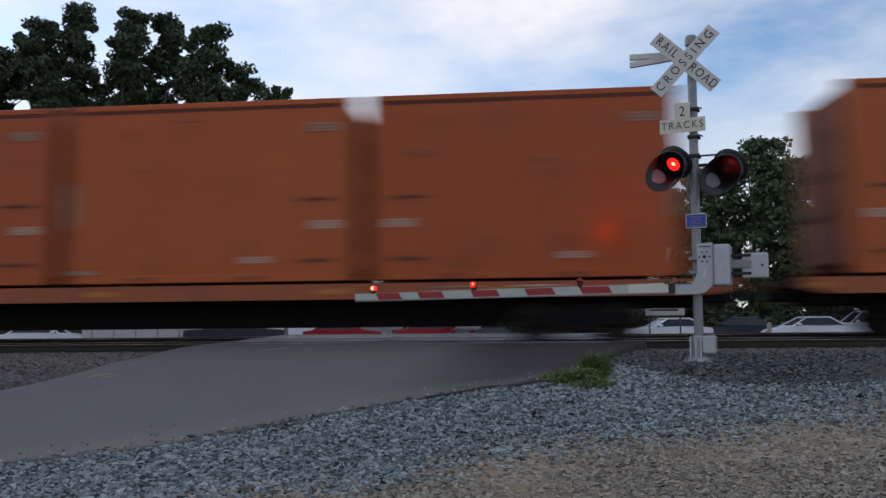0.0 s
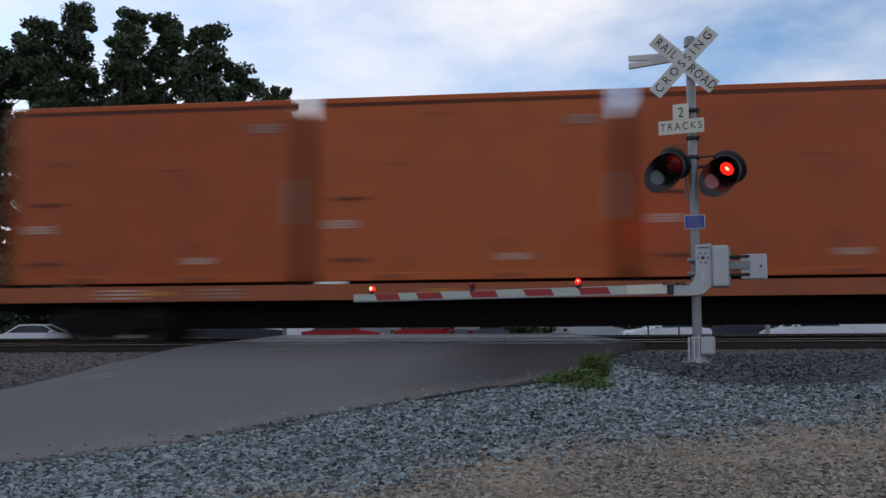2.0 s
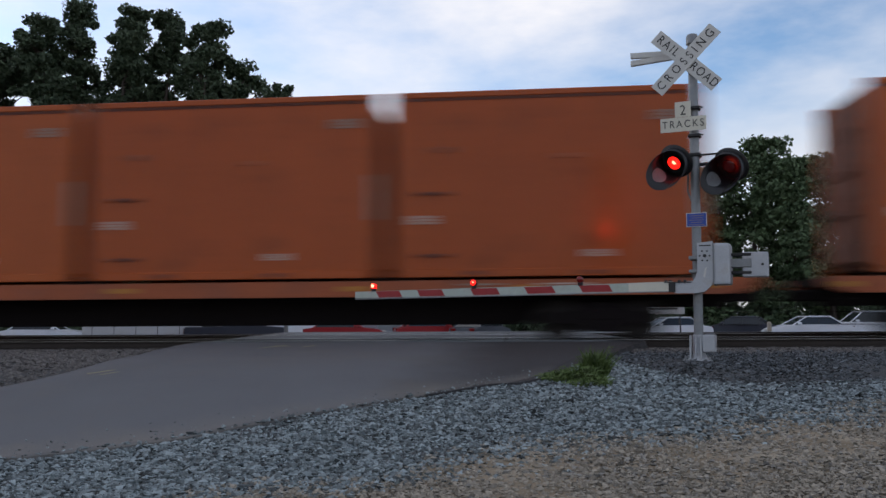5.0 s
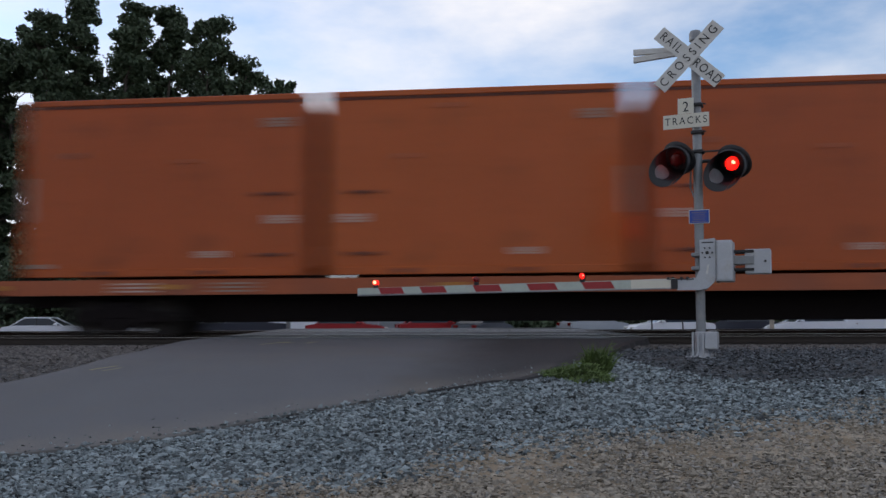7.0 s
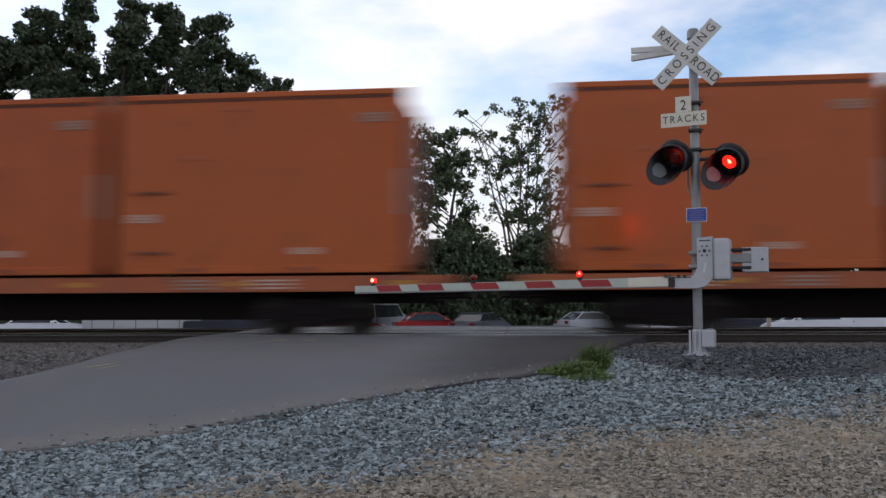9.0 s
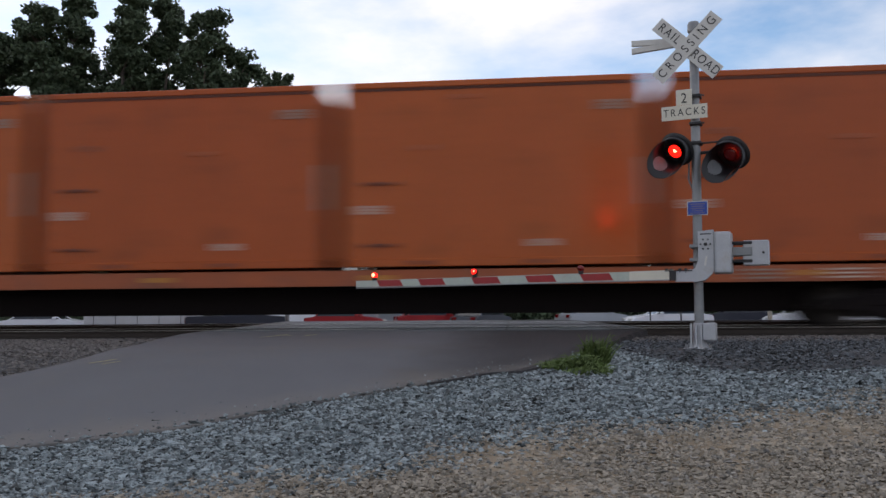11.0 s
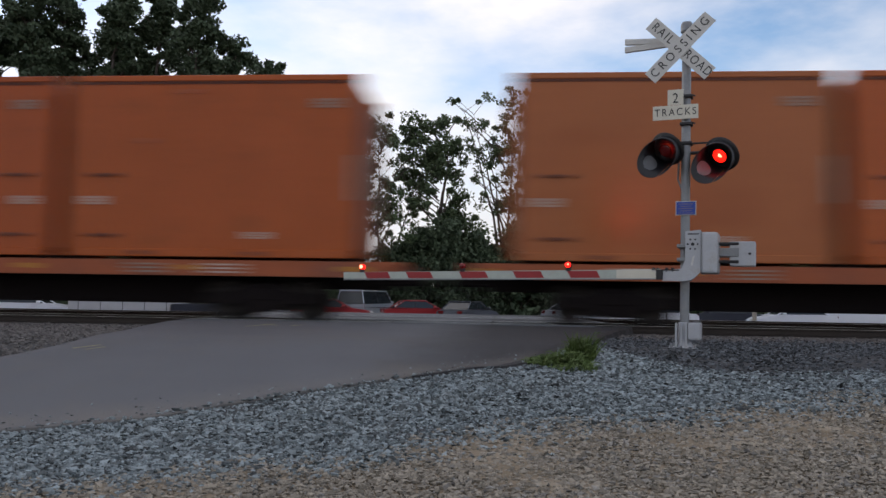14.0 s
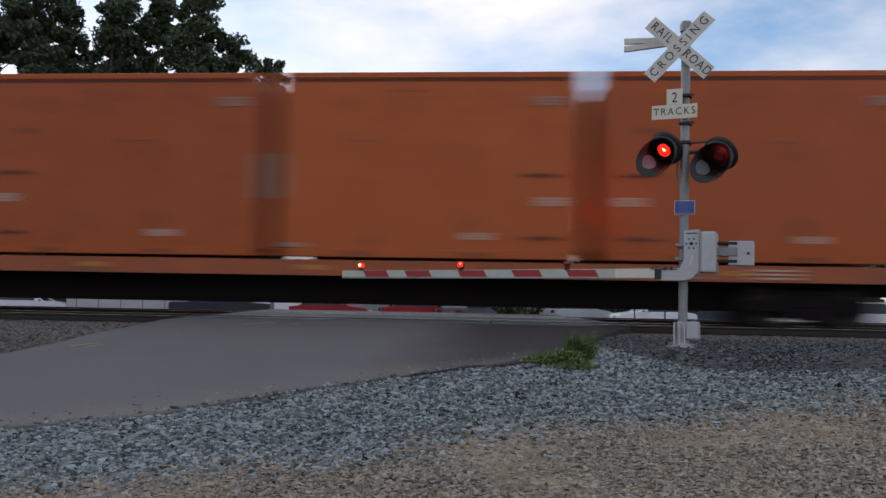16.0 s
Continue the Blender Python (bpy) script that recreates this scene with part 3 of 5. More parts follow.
def flatcar():
    c = thing("flatcar", TRACK, "long orange flatcar with a grimy black underframe", "flatcar", "flatcars of the train")
    total = 4 * BOX_L + 3 * BOX_GAP
    x0, x1 = -0.95, total + 0.95
    for y in (0.03, BOX_W - 0.19):
        bm = bmesh.new()
        pts = [(x0, 1.99), (x0 + 0.5, SILL_Z0), (x1 - 0.5, SILL_Z0), (x1, 1.99), (x1, BOX_Z0 - 0.06), (x0, BOX_Z0 - 0.06)]
        extrude_outline(bm, pts, y, y + 0.16)
        part("side_sill", bm, M_DECK, c)
    bm = bmesh.new()
    box(bm, x0 + 0.05, x1 - 0.05, 0.19, BOX_W - 0.19, 2.04, 2.19)
    part("deck", bm, M_UNDER, c, "dark steel deck")
    bm = bmesh.new()
    yc = BOX_W / 2
    extrude_outline(bm, [(x0 + 0.3, 1.62), (x0 + 3.9, 1.62), (x0 + 4.6, 1.27), (x1 - 4.6, 1.27), (x1 - 3.9, 1.62), (x1 - 0.3, 1.62), (x1 - 0.3, 2.04), (x0 + 0.3, 2.04)], yc - 0.38, yc + 0.38)
    part("centre_sill", bm, M_UNDER, c, "deep black centre sill")
    for i in range(1, 12):
        x = x0 + (x1 - x0) * i / 12
        bm = bmesh.new()
        box(bm, x - 0.06, x + 0.06, 0.19, BOX_W - 0.19, 1.80, 2.04)
        part("crossbearer", bm, M_UNDER, c)
    for i in range(4):  # pedestals under the containers
        for e in (0.0, BOX_L - 0.3):
            for y in (0.0, BOX_W - 0.3):
                bm = bmesh.new()
                box(bm, i * STEP + e, i * STEP + e + 0.3, y + 0.03, y + 0.27, BOX_Z0 - 0.07, BOX_Z0, 0.0)
                part("pedestal", bm, M_UNDER, c)
    for e, s in ((x0, -1), (x1, 1)):
        bm = bmesh.new()
        box(bm, min(e - s * 0.4, e + s * 0.47), max(e - s * 0.4, e + s * 0.47), yc - 0.13, yc + 0.13, 1.72, 1.96, 0.04)
        part("coupler", bm, M_UNDER, c, "heavy dark knuckle coupler")
        bm = bmesh.new()
        tube(bm, (e, yc + 0.35, 1.75), (e + s * 0.4, yc + 0.2, 1.45), 0.03)
        part("brake_hose", bm, M_BLACK, c)
        bm = bmesh.new()
        for k in range(3):
            tube(bm, (e - s * 0.15, 0.0, 1.25 + 0.25 * k), (e - s * 0.6, 0.0, 1.25 + 0.25 * k), 0.014, seg=6)
        tube(bm, (e - s * 0.15, 0.0, 1.2), (e - s * 0.15, 0.0, 2.1), 0.016, seg=6)
        tube(bm, (e - s * 0.6, 0.0, 1.2), (e - s * 0.6, 0.0, 2.1), 0.016, seg=6)
        part("ladder", bm, M_UNDER, c)
    for x, w, m_l in ((-0.8, 0.4, M_YELLOW), (2.1, 0.9, M_LABEL), (3.1, 0.5, M_YELLOW), (4.3, 0.9, M_LABEL_GREY), (9.2, 0.5, M_YELLOW), (14.0, 0.5, M_YELLOW), (19.1, 0.5, M_YELLOW), (21.6, 0.8, M_LABEL_GREY), (22.7, 0.4, M_YELLOW), (23.2, 0.9, M_LABEL), (26.2, 0.5, M_YELLOW)):
        bm = bmesh.new()
        if m_l is M_YELLOW:
            box(bm, x, x + w, 0.018, 0.034, 1.99, 2.09)
        else:
            for k in range(3):
                box(bm, x, x + w, 0.018, 0.034, 1.93 + k * 0.08, 1.965 + k * 0.08)
        part("car_marking", bm, m_l, c, "small unreadable markings on the sill")
    truck(c, 2.1)
    truck(c, total - 2.1)
    return c


# the containers, car by car from the front: o orange, d deep orange, t faded tan; a capital was loaded the other way round
LOADS = ["oodo", "oDOd", "odtd", "dodo", "ddOd", "oodd", "odto", "Dodd", "dodo", "oodd", "odod", "DoDo", "odDo", "toDd", "odOd", "dodd", "odod"]
O_MARKS, D_MARKS = [(1.6, 2.45, 0.35, 0.10, M_DECK), (2.5, 3.52, 0.4, 0.09, M_DECK)], [(0.9, 2.62, 0.40, 0.12, M_DECK), (3.5, 2.45, 0.4, 0.09, M_DECK)]
BOXES = {}
for first in (True, False):
    low_tag = [] if first else [(0.15, 0.2, 0.45, 0.09, M_LABEL_GREY)]
    for key, paint, label, marks in (("o", M_ORANGE, "tall orange steel refuse container with rusty rails", O_MARKS),
                                     ("d", M_ORANGE_DEEP, "tall deep orange steel refuse container with grime", D_MARKS),
                                     ("t", M_TAN, "tall faded tan steel refuse container", [])):
        if first or key != "t":
            BOXES[key if first else key.upper()] = container(paint, label, marks + low_tag, first)
FIRST_CAR = flatcar()
TRAIN = []


def train():
    used = set()
    for k, load in enumerate(LOADS):
        car_no = k - 1
        car = FIRST_CAR if k == 0 else copy_thing(FIRST_CAR, FIRST_CAR.matrix_basis)
        TRAIN.append((car, car_no * CAR, 0.0))
        for i, kind in enumerate(load):
            src = BOXES[kind]
            ob = copy_thing(src, src.matrix_basis) if kind in used else src
            used.add(kind)
            TRAIN.append((ob, car_no * CAR + i * STEP, BOX_Z0))


train()


def train_place(t):
    return -21.69 - 23.667 * t - 0.01443 * t * t


# --- the crossing signal with its gate ---
SWITCH = [0.2 + 0.6185 * i for i in range(27)]  # the lamps change over; first to the second lamp
BULBS = []  # (bulb, lit first)


def bulb(parent, m, radius, first):
    """A lamp head with a lit side and a dark side; it turns as the lamp goes on and off."""
    bm = bmesh.new()
    lathe(bm, [(0.0, 0.028), (radius * 0.22, 0.027), (radius * 0.45, 0.025), (radius * 0.8, 0.018), (radius, 0.004), (radius, -0.004), (radius * 0.8, -0.018), (radius * 0.45, -0.026), (0.0, -0.028)], pose(0, 0, 0, 90), 20)
    me = bpy.data.meshes.new("bulb")
    bmesh.ops.remove_doubles(bm, verts=bm.verts, dist=0.0005)
    bmesh.ops.recalc_face_normals(bm, faces=bm.faces)
    for f in bm.faces:
        c = f.calc_center_median()
        f.material_index = (1 if math.hypot(c.x - radius * 0.2, c.z - radius * 0.15) < radius * 0.3 else 0) if c.y < -0.001 else 2
    bm.to_mesh(me)
    bm.free()
    for mt in (M_REDLIT, M_HOT, M_LENS):
        me.materials.append(mt)
    ob = new("bulb", me)
    ob.parent = parent
    ob.matrix_basis = m
    BULBS.append((ob, m, first))
    return tagged(ob, "red lamp")


def light_unit(parent, x, z, y=-0.06, first=True, turn=0.0, tilt=33.0, hood=0.50, lens=0.10):
    base = pose(x, y, z, tilt, 0, turn)
    bm = bmesh.new()
    lathe(bm, [(0.0, -0.02), (0.25, -0.02), (0.255, -0.012), (0.255, 0.0), (0.11, 0.004)], base @ pose(0, 0, 0, 90), 40)
    disc = part("light_background", bm, M_BLACK, parent, "round black background disc of a flashing light")
    bm = bmesh.new()
    lathe(bm, [(0.10, 0.0), (0.10, -0.12), (0.07, -0.16), (0.0, -0.16)], base @ pose(0, 0.0, 0, 90), 20)
    part("lamp_housing", bm, M_BLACK, disc)
    bm, seg = bmesh.new(), 36
    rings = []
    for r, shift in ((0.212, 0.0), (0.236, 1.0), (0.230, 1.0), (0.206, 0.0)):
        ring = []
        for i in range(seg + 1):
            a = radians(-88 + 356 * i / seg)
            length = hood * (0.60 + 0.40 * math.cos(a - radians(218))) if shift else 0.0
            ring.append(bm.verts.new(base @ Vector((r * math.cos(a), -length - 0.004, r * math.sin(a)))))
        rings.append(ring)
    for a, b in zip(rings, rings[1:] + rings[:1]):
        for i in range(seg):
            bm.faces.new((a[i], a[i + 1], b[i + 1], b[i])).smooth = True
    part("hood", bm, M_HOOD, disc, "black visor over the lamp")
    bm = bmesh.new()  # pale patch painting sky light inside the visor, low on one side
    rings = []
    for k in range(9):  # an oval patch
        f = -1 + k / 4
        r, d, wide = 0.200 + 0.009 * (f + 1), hood * (0.48 + 0.26 * f), 31 * math.sqrt(max(0.02, 1 - f * f))
        rings.append([bm.verts.new(base @ Vector((r * math.cos(a), -d, r * math.sin(a)))) for a in (radians(204 + wide * (i / 4 - 1)) for i in range(9))])
    for ra, rb in zip(rings, rings[1:]):
        for i in range(8):
            bm.faces.new((ra[i], ra[i + 1], rb[i + 1], rb[i]))
    bmesh.ops.solidify(bm, geom=bm.faces, thickness=0.003)
    part("visor_light_patch", bm, M_ALU, disc, "pale patch painted as sky light inside the visor")
    bulb(disc, base @ pose(0, -0.06, 0), lens, first)
    return disc


def rear_lamp(parent, x, z, first):
    """A lamp that shines the other way, at the train."""
    base = pose(x, 0.12, z, 0, 0, 180 + 23)
    bm = bmesh.new()
    lathe(bm, [(0.0, -0.14), (0.10, -0.14), (0.105, 0.0), (0.105, 0.52), (0.100, 0.52), (0.100, -0.10)], base @ pose(0, 0, 0, 90), 24)
    case = part("rear_lamp", bm, M_BLACK, parent, "black lamp housing facing the tracks")
    ob = bulb(case, base @ pose(0, -0.02, 0), 0.085, first)
    ob.data.materials[0] = ob.data.materials[1] = M_BEAM
    ob.data.materials[2] = M_BLACK


def sign_board(parent, length, width, m, material, name="crossbuck_board"):
    bm = bmesh.new()
    box(bm, -length / 2, length / 2, -0.004, 0.004, -width / 2, width / 2, 0.0015)
    for sx in (-1, 1):  # bolts
        tube(bm, (sx * 0.08, -0.010, 0), (sx * 0.08, 0.0, 0), 0.012, seg=8)
    return part(name, bm, material, parent, m=m)


def crossing_signal():
    s = thing("crossing_signal", pose(3.58, 10.86, 0.82, 0, 0.7, 0) @ pose(0, 0, 0, 0, 0, -25), "silver crossing signal mast with white crossbuck, lamps and lowered striped gate", "crossing signal")
    bm = bmesh.new()
    lathe(bm, [(0.064, 0.0), (0.064, 4.58), (0.060, 4.60)], None, 24)
    pole = part("pole", bm, M_STEEL, s, "galvanised steel pole")
    bm = bmesh.new()
    lathe(bm, [(0.085, 4.56), (0.085, 4.66), (0.07, 4.70), (0.0, 4.71)], None, 20)
    part("pole_cap", bm, M_STEEL, s)
    # foot: flange, sleeve and junction box
    bm = bmesh.new()
    box(bm, -0.20, 0.20, -0.20, 0.20, -0.06, 0.02, 0.006)
    part("base_plate", bm, M_ALU, s)
    bm = bmesh.new()
    lathe(bm, [(0.14, 0.02), (0.085, 0.10), (0.085, 0.36), (0.066, 0.37)], None, 20)
    part("base_sleeve", bm, M_ALU, s)
    for x in (-0.10, -0.03, 0.04):
        bm = bmesh.new()
        extrude_outline(bm, [(x - 0.012, 0.02), (x + 0.012, 0.02), (x + 0.012, 0.36), (x - 0.012, 0.36)], -0.13, -0.06)
        part("base_rib", bm, M_ALU, s)
    for x in (-0.16, 0.16):
        for y in (-0.16, 0.16):
            bm = bmesh.new()
            tube(bm, (x, y, 0.0), (x, y, 0.07), 0.018, seg=6)
            part("anchor_bolt", bm, M_STEEL, s)
    bm = bmesh.new()
    box(bm, 0.06, 0.23, -0.14, 0.10, 0.13, 0.37, 0.02, seg=2)
    jb = part("junction_box", bm, M_ALU, s, "silver junction box at the foot")
    bm = bmesh.new()
    box(bm, 0.12, 0.20, -0.05, 0.04, 0.37, 0.39, 0.006)
    part("box_hinge", bm, M_STEEL, jb)
    # crossbuck
    zc = 4.30
    a = sign_board(s, 1.17, 0.215, pose(-0.08, -0.115, zc, 0, 45, 0), M_SIGN)
    letters("RAIL", 0.125, M_LETTER, a, pose(-0.34, -0.006, 0), space=1.3)
    letters("ROAD", 0.125, M_LETTER, a, pose(0.35, -0.006, 0), space=1.2)
    b = sign_board(s, 1.17, 0.215, pose(-0.08, -0.128, zc, 0, -45, 0), M_SIGN)
    letters("CROSSING", 0.125, M_LETTER, b, pose(0, -0.006, 0), space=1.62)
    bm = bmesh.new()
    box(bm, -0.05, 0.05, -0.11, -0.05, zc - 0.2, zc + 0.2, 0.008)
    part("sign_bracket", bm, M_STEEL, s)
    # the other direction's boards, seen nearly edge on
    for z0, z1 in ((4.56, 4.50), (4.44, 4.47)):
        bm = bmesh.new()
        extrude_outline(bm, [(-0.92, z0 - 0.03), (-0.92, z0 + 0.05), (-0.12, z1 + 0.05), (-0.12, z1 - 0.03)], 0.16, 0.22)
        part("rear_board", bm, M_SIGN, s, "pale sign board seen on edge")
    # track count plates
    p = sign_board(s, 0.63, 0.205, pose(-0.135, -0.12, 3.365), M_SIGN_CREAM, "track_sign")
    letters("TRACKS", 0.105, M_LETTER, p, pose(0, -0.006, 0), space=1.32)
    p2 = sign_board(s, 0.22, 0.225, pose(-0.135, -0.12, 3.583), M_SIGN_CREAM, "track_sign")
    letters("2", 0.145, M_LETTER, p2, pose(0, -0.006, -0.02))
    for z in (3.20, 3.60):
        bm = bmesh.new()
        box(bm, -0.075, 0.09, -0.115, 0.075, z - 0.02, z + 0.02, 0.006)
        tube(bm, (0.08, -0.05, z + 0.02), (0.13, -0.05, z), 0.012, seg=6)
        part("band_clamp", bm, M_BLACK, s)
    # lamps on their crossarm
    bm = bmesh.new()
    tube(bm, (-0.42, 0.02, 2.79), (0.50, 0.02, 2.79), 0.026)
    arm = part("lamp_crossarm", bm, M_BLACK, s)
    bm = bmesh.new()
    box(bm, -0.09, 0.09, -0.08, 0.09, 2.90, 2.95, 0.01)
    box(bm, 0.05, 0.34, -0.02, 0.02, 2.915, 2.935, 0.0)
    part("crossarm_bracket", bm, M_BLACK, s)
    light_unit(s, -0.25, 2.85, first=True, turn=-28)
    light_unit(s, 0.49, 2.74, first=False, turn=-28)
    rear_lamp(s, -0.30, 2.80, True)
    rear_lamp(s, 0.46, 2.78, False)
    bm = bmesh.new()  # cable and bracket below the lamps
    tube(bm, (-0.10, 0.03, 2.66), (-0.11, 0.03, 2.42), 0.014, seg=6)
    tube(bm, (-0.11, 0.03, 2.42), (-0.05, 0.03, 2.25), 0.014, seg=6)
    part("lamp_cable", bm, M_STEEL, s)
    bm = bmesh.new()
    box(bm, 0.12, 0.30, 0.0, 0.05, 2.40, 2.45, 0.008)
    box(bm, 0.24, 0.29, 0.0, 0.05, 2.36, 2.50, 0.008)
    part("side_bracket", bm, M_STEEL, s)
    # blue notice
    bm = bmesh.new()
    box(bm, -0.125, 0.155, -0.082, -0.074, 1.885, 2.085, 0.002)
    pl = part("notice_plate", bm, M_SIGN, s, "blue notice with a white border and small unreadable lines")
    bm = bmesh.new()
    box(bm, -0.115, 0.145, -0.087, -0.0825, 1.895, 2.075, 0.001)
    part("notice_field", bm, M_BLUE, pl)
    for i in range(5):
        bm = bmesh.new()
        w = 0.10 - 0.02 * (i % 2)
        box(bm, 0.015 - w, 0.015 + w, -0.090, -0.0875, 1.912 + 0.032 * i, 1.919 + 0.032 * i)
        part("notice_line", bm, M_LABEL_GREY, pl)
    # gate mechanism
    bm = bmesh.new()
    pts = [(0.03, 1.64), (0.23, 1.66), (0.26, 1.60), (0.25, 1.20), (0.22, 1.06), (0.13, 0.97), (0.02, 0.945), (-0.28, 0.945), (-0.28, 1.09), (-0.02, 1.12), (0.03, 1.24)]
    extrude_outline(bm, pts, -0.24, -0.20)
    plate = part("gate_bracket", bm, M_ALU, s, "silver bent bracket that carries the gate arm")
    for i in range(6):
        bm = bmesh.new()
        an = math.tau * i / 6
        tube(bm, (0.13 + 0.065 * math.cos(an), -0.25, 1.46 + 0.075 * math.sin(an)), (0.13 + 0.065 * math.cos(an), -0.235, 1.46 + 0.075 * math.sin(an)), 0.013, seg=8)
        part("bolt", bm, M_BLACK, plate)
    bm = bmesh.new()
    tube(bm, (0.13, -0.255, 1.46), (0.13, -0.235, 1.46), 0.024, seg=12)
    part("pivot", bm, M_BLACK, plate)
    bm = bmesh.new()
    box(bm, 0.06, 0.21, -0.245, -0.239, 1.595, 1.61)
    part("bracket_slot", bm, M_BLACK, plate)
    bm = bmesh.new()
    extrude_outline(bm, [(0.13, 1.29), (0.155, 1.30), (0.13, 1.16), (0.105, 1.17)], -0.246, -0.239)
    part("worn_decal", bm, M_SIGN, plate)
    bm = bmesh.new()
    box(bm, 0.24, 0.46, -0.26, 0.16, 1.06, 1.63, 0.035, seg=2)
    gb = part("gate_motor_box", bm, M_ALU, s, "silver cast motor box")
    bm = bmesh.new()
    box(bm, 0.235, 0.25, -0.27, 0.17, 1.05, 1.64, 0.005)
    part("box_flange", bm, M_STEEL, gb)
    for z in (0.98, 1.44, 1.25):
        bm = bmesh.new()
        box(bm, -0.09, 0.09, -0.21, 0.09, z - 0.025, z + 0.025, 0.01)
        part("pole_clamp", bm, M_STEEL, s)
    for y in (-0.06, 0.16):
        bm = bmesh.new()
        box(bm, 0.60, 0.93, y, y + 0.03, 1.17, 1.51, 0.01)
        cw = part("counterweight", bm, M_ALU, s, "grey counterweight plate")
        for z0, z1 in ((1.46, 1.50), (1.30, 1.42), (1.21, 1.25)):
            bm = bmesh.new()
            box(bm, 0.42, 0.72, y - 0.02, y + 0.02, z0, z1, 0.008)
            part("weight_arm", bm, M_STEEL if z1 - z0 > 0.1 else M_BLACK, cw)
        bm = bmesh.new()
        tube(bm, (0.86, y - 0.012, 1.34), (0.86, y, 1.34), 0.018, seg=8)
        part("weight_bolt", bm, M_BLACK, cw)
    bm = bmesh.new()
    for x in (-0.40, -0.34, -0.22, -0.14):
        tube(bm, (x, -0.22, 1.07), (x, -0.22, 1.13), 0.022, seg=8)
    box(bm, -0.42, -0.05, -0.25, -0.19, 1.09, 1.105)
    box(bm, -0.36, -0.27, -0.26, -0.18, 0.96, 1.10)
    part("arm_bolt_bar", bm, M_BLACK, s)
    # arm
    arm_m = pose(-0.30, -0.22, 1.04, 0, -1.0, 0)
    L = 5.20
    bm = bmesh.new()
    h0, h1 = 0.066, 0.055
    extrude_outline(bm, [(0.0, -h0), (0.0, h0), (-L, h1), (-L, -h1)], -0.018, 0.018)
    garm = part("gate_arm", bm, M_ARMWHITE, s, "lowered white gate arm with red stripes", arm_m)
    bm = bmesh.new()
    extrude_outline(bm, [(0.0, -0.070), (0.0, 0.070), (-0.62, 0.066), (-0.62, -0.066)], -0.024, 0.024)
    part("arm_root", bm, M_SIGN_CREAM, garm, "cream metal root of the arm")
    bm = bmesh.new()
    box(bm, -L, 0.0, -0.03, 0.022, -0.078, -0.062, 0.003)
    part("arm_edge", bm, M_STEEL, garm)
    for d in (0.40, 1.17, 2.11, 3.00, 3.85):
        e = -L + d
        bm = bmesh.new()
        extrude_outline(bm, [(e + 0.06, -0.052), (e + 0.50, -0.052), (e + 0.44, 0.053), (e, 0.053)], -0.021, 0.0)
        part("red_stripe", bm, M_ARMRED, garm, "red reflective stripe")
    for d, first, steady in ((0.35, True, True), (2.17, True, False), (3.87, False, False)):
        x = -L + d
        bm = bmesh.new()
        box(bm, x - 0.035, x + 0.035, -0.03, 0.03, 0.05, 0.105, 0.008)
        ab = part("arm_lamp", bm, M_BLACK, garm, "small red lamp on the arm")
        bm = bmesh.new()
        lathe(bm, [(0.040, 0.105), (0.046, 0.12), (0.042, 0.165), (0.0, 0.185)], pose(x, 0.012, 0), 14)
        part("lens", bm, M_REDLIT if steady else M_LENS, ab)
        if not steady:
            bulb(ab, pose(x, -0.042, 0.143), 0.045, first)
        else:
            bm = bmesh.new()
            lathe(bm, [(0.0, 0.018), (0.02, 0.01), (0.03, 0.0)], pose(x, -0.044, 0.143, 90), 12)
            part("lamp_heart", bm, M_HOT, ab)
    return s


SIGNAL = crossing_signal()


def far_signal():
    s = thing("crossing_signal", pose(-5.52, 27.0, 0.45, 0, -0.4, 8), "grey crossing signal mast beyond the tracks with red lamps", "crossing signal")
    bm = bmesh.new()
    lathe(bm, [(0.075, -0.4), (0.075, 5.6), (0.07, 5.62)], None, 16)
    part("pole", bm, M_STEEL, s)
    bm = bmesh.new()
    lathe(bm, [(0.0, 5.55), (0.12, 5.6), (0.14, 5.75), (0.12, 5.95), (0.0, 6.0)], None, 14)
    part("bell", bm, M_BLACK, s, "dark warning bell")
    for ang in (45, -45):
        sign_board(s, 1.22, 0.23, pose(0.12, 0.10, 5.0, 0, ang, 0), M_STEEL)
    sign_board(s, 0.70, 0.23, pose(0.14, 0.10, 4.02), M_STEEL, "track_sign")
    sign_board(s, 0.24, 0.30, pose(0.14, 0.10, 4.29), M_STEEL, "track_sign")
    bm = bmesh.new()
    tube(bm, (-0.5, 0.02, 3.12), (0.5, 0.02, 3.12), 0.03)
    part("lamp_crossarm", bm, M_BLACK, s)
    light_unit(s, -0.46, 3.12, first=True, turn=-6, y=-0.1, hood=0.22, tilt=5, lens=0.17)
    light_unit(s, 0.40, 3.12, first=False, turn=-6, y=-0.1, hood=0.22, tilt=5, lens=0.17)
    light_unit(s, 0.02, 3.72, first=True, turn=150, y=0.0)
    light_unit(s, 0.50, 3.66, first=True, turn=75, y=0.1)
    bm = bmesh.new()
    box(bm, -0.16, 0.30, -0.12, 0.10, 2.28, 2.62, 0.01)
    part("notice_box", bm, M_BLACK, s)
    bm = bmesh.new()
    tube(bm, (0.2, 0.1, 5.2), (1.0, 0.3, 5.12), 0.03, seg=8)
    part("side_board", bm, M_STEEL, s)
    return s


far_signal()


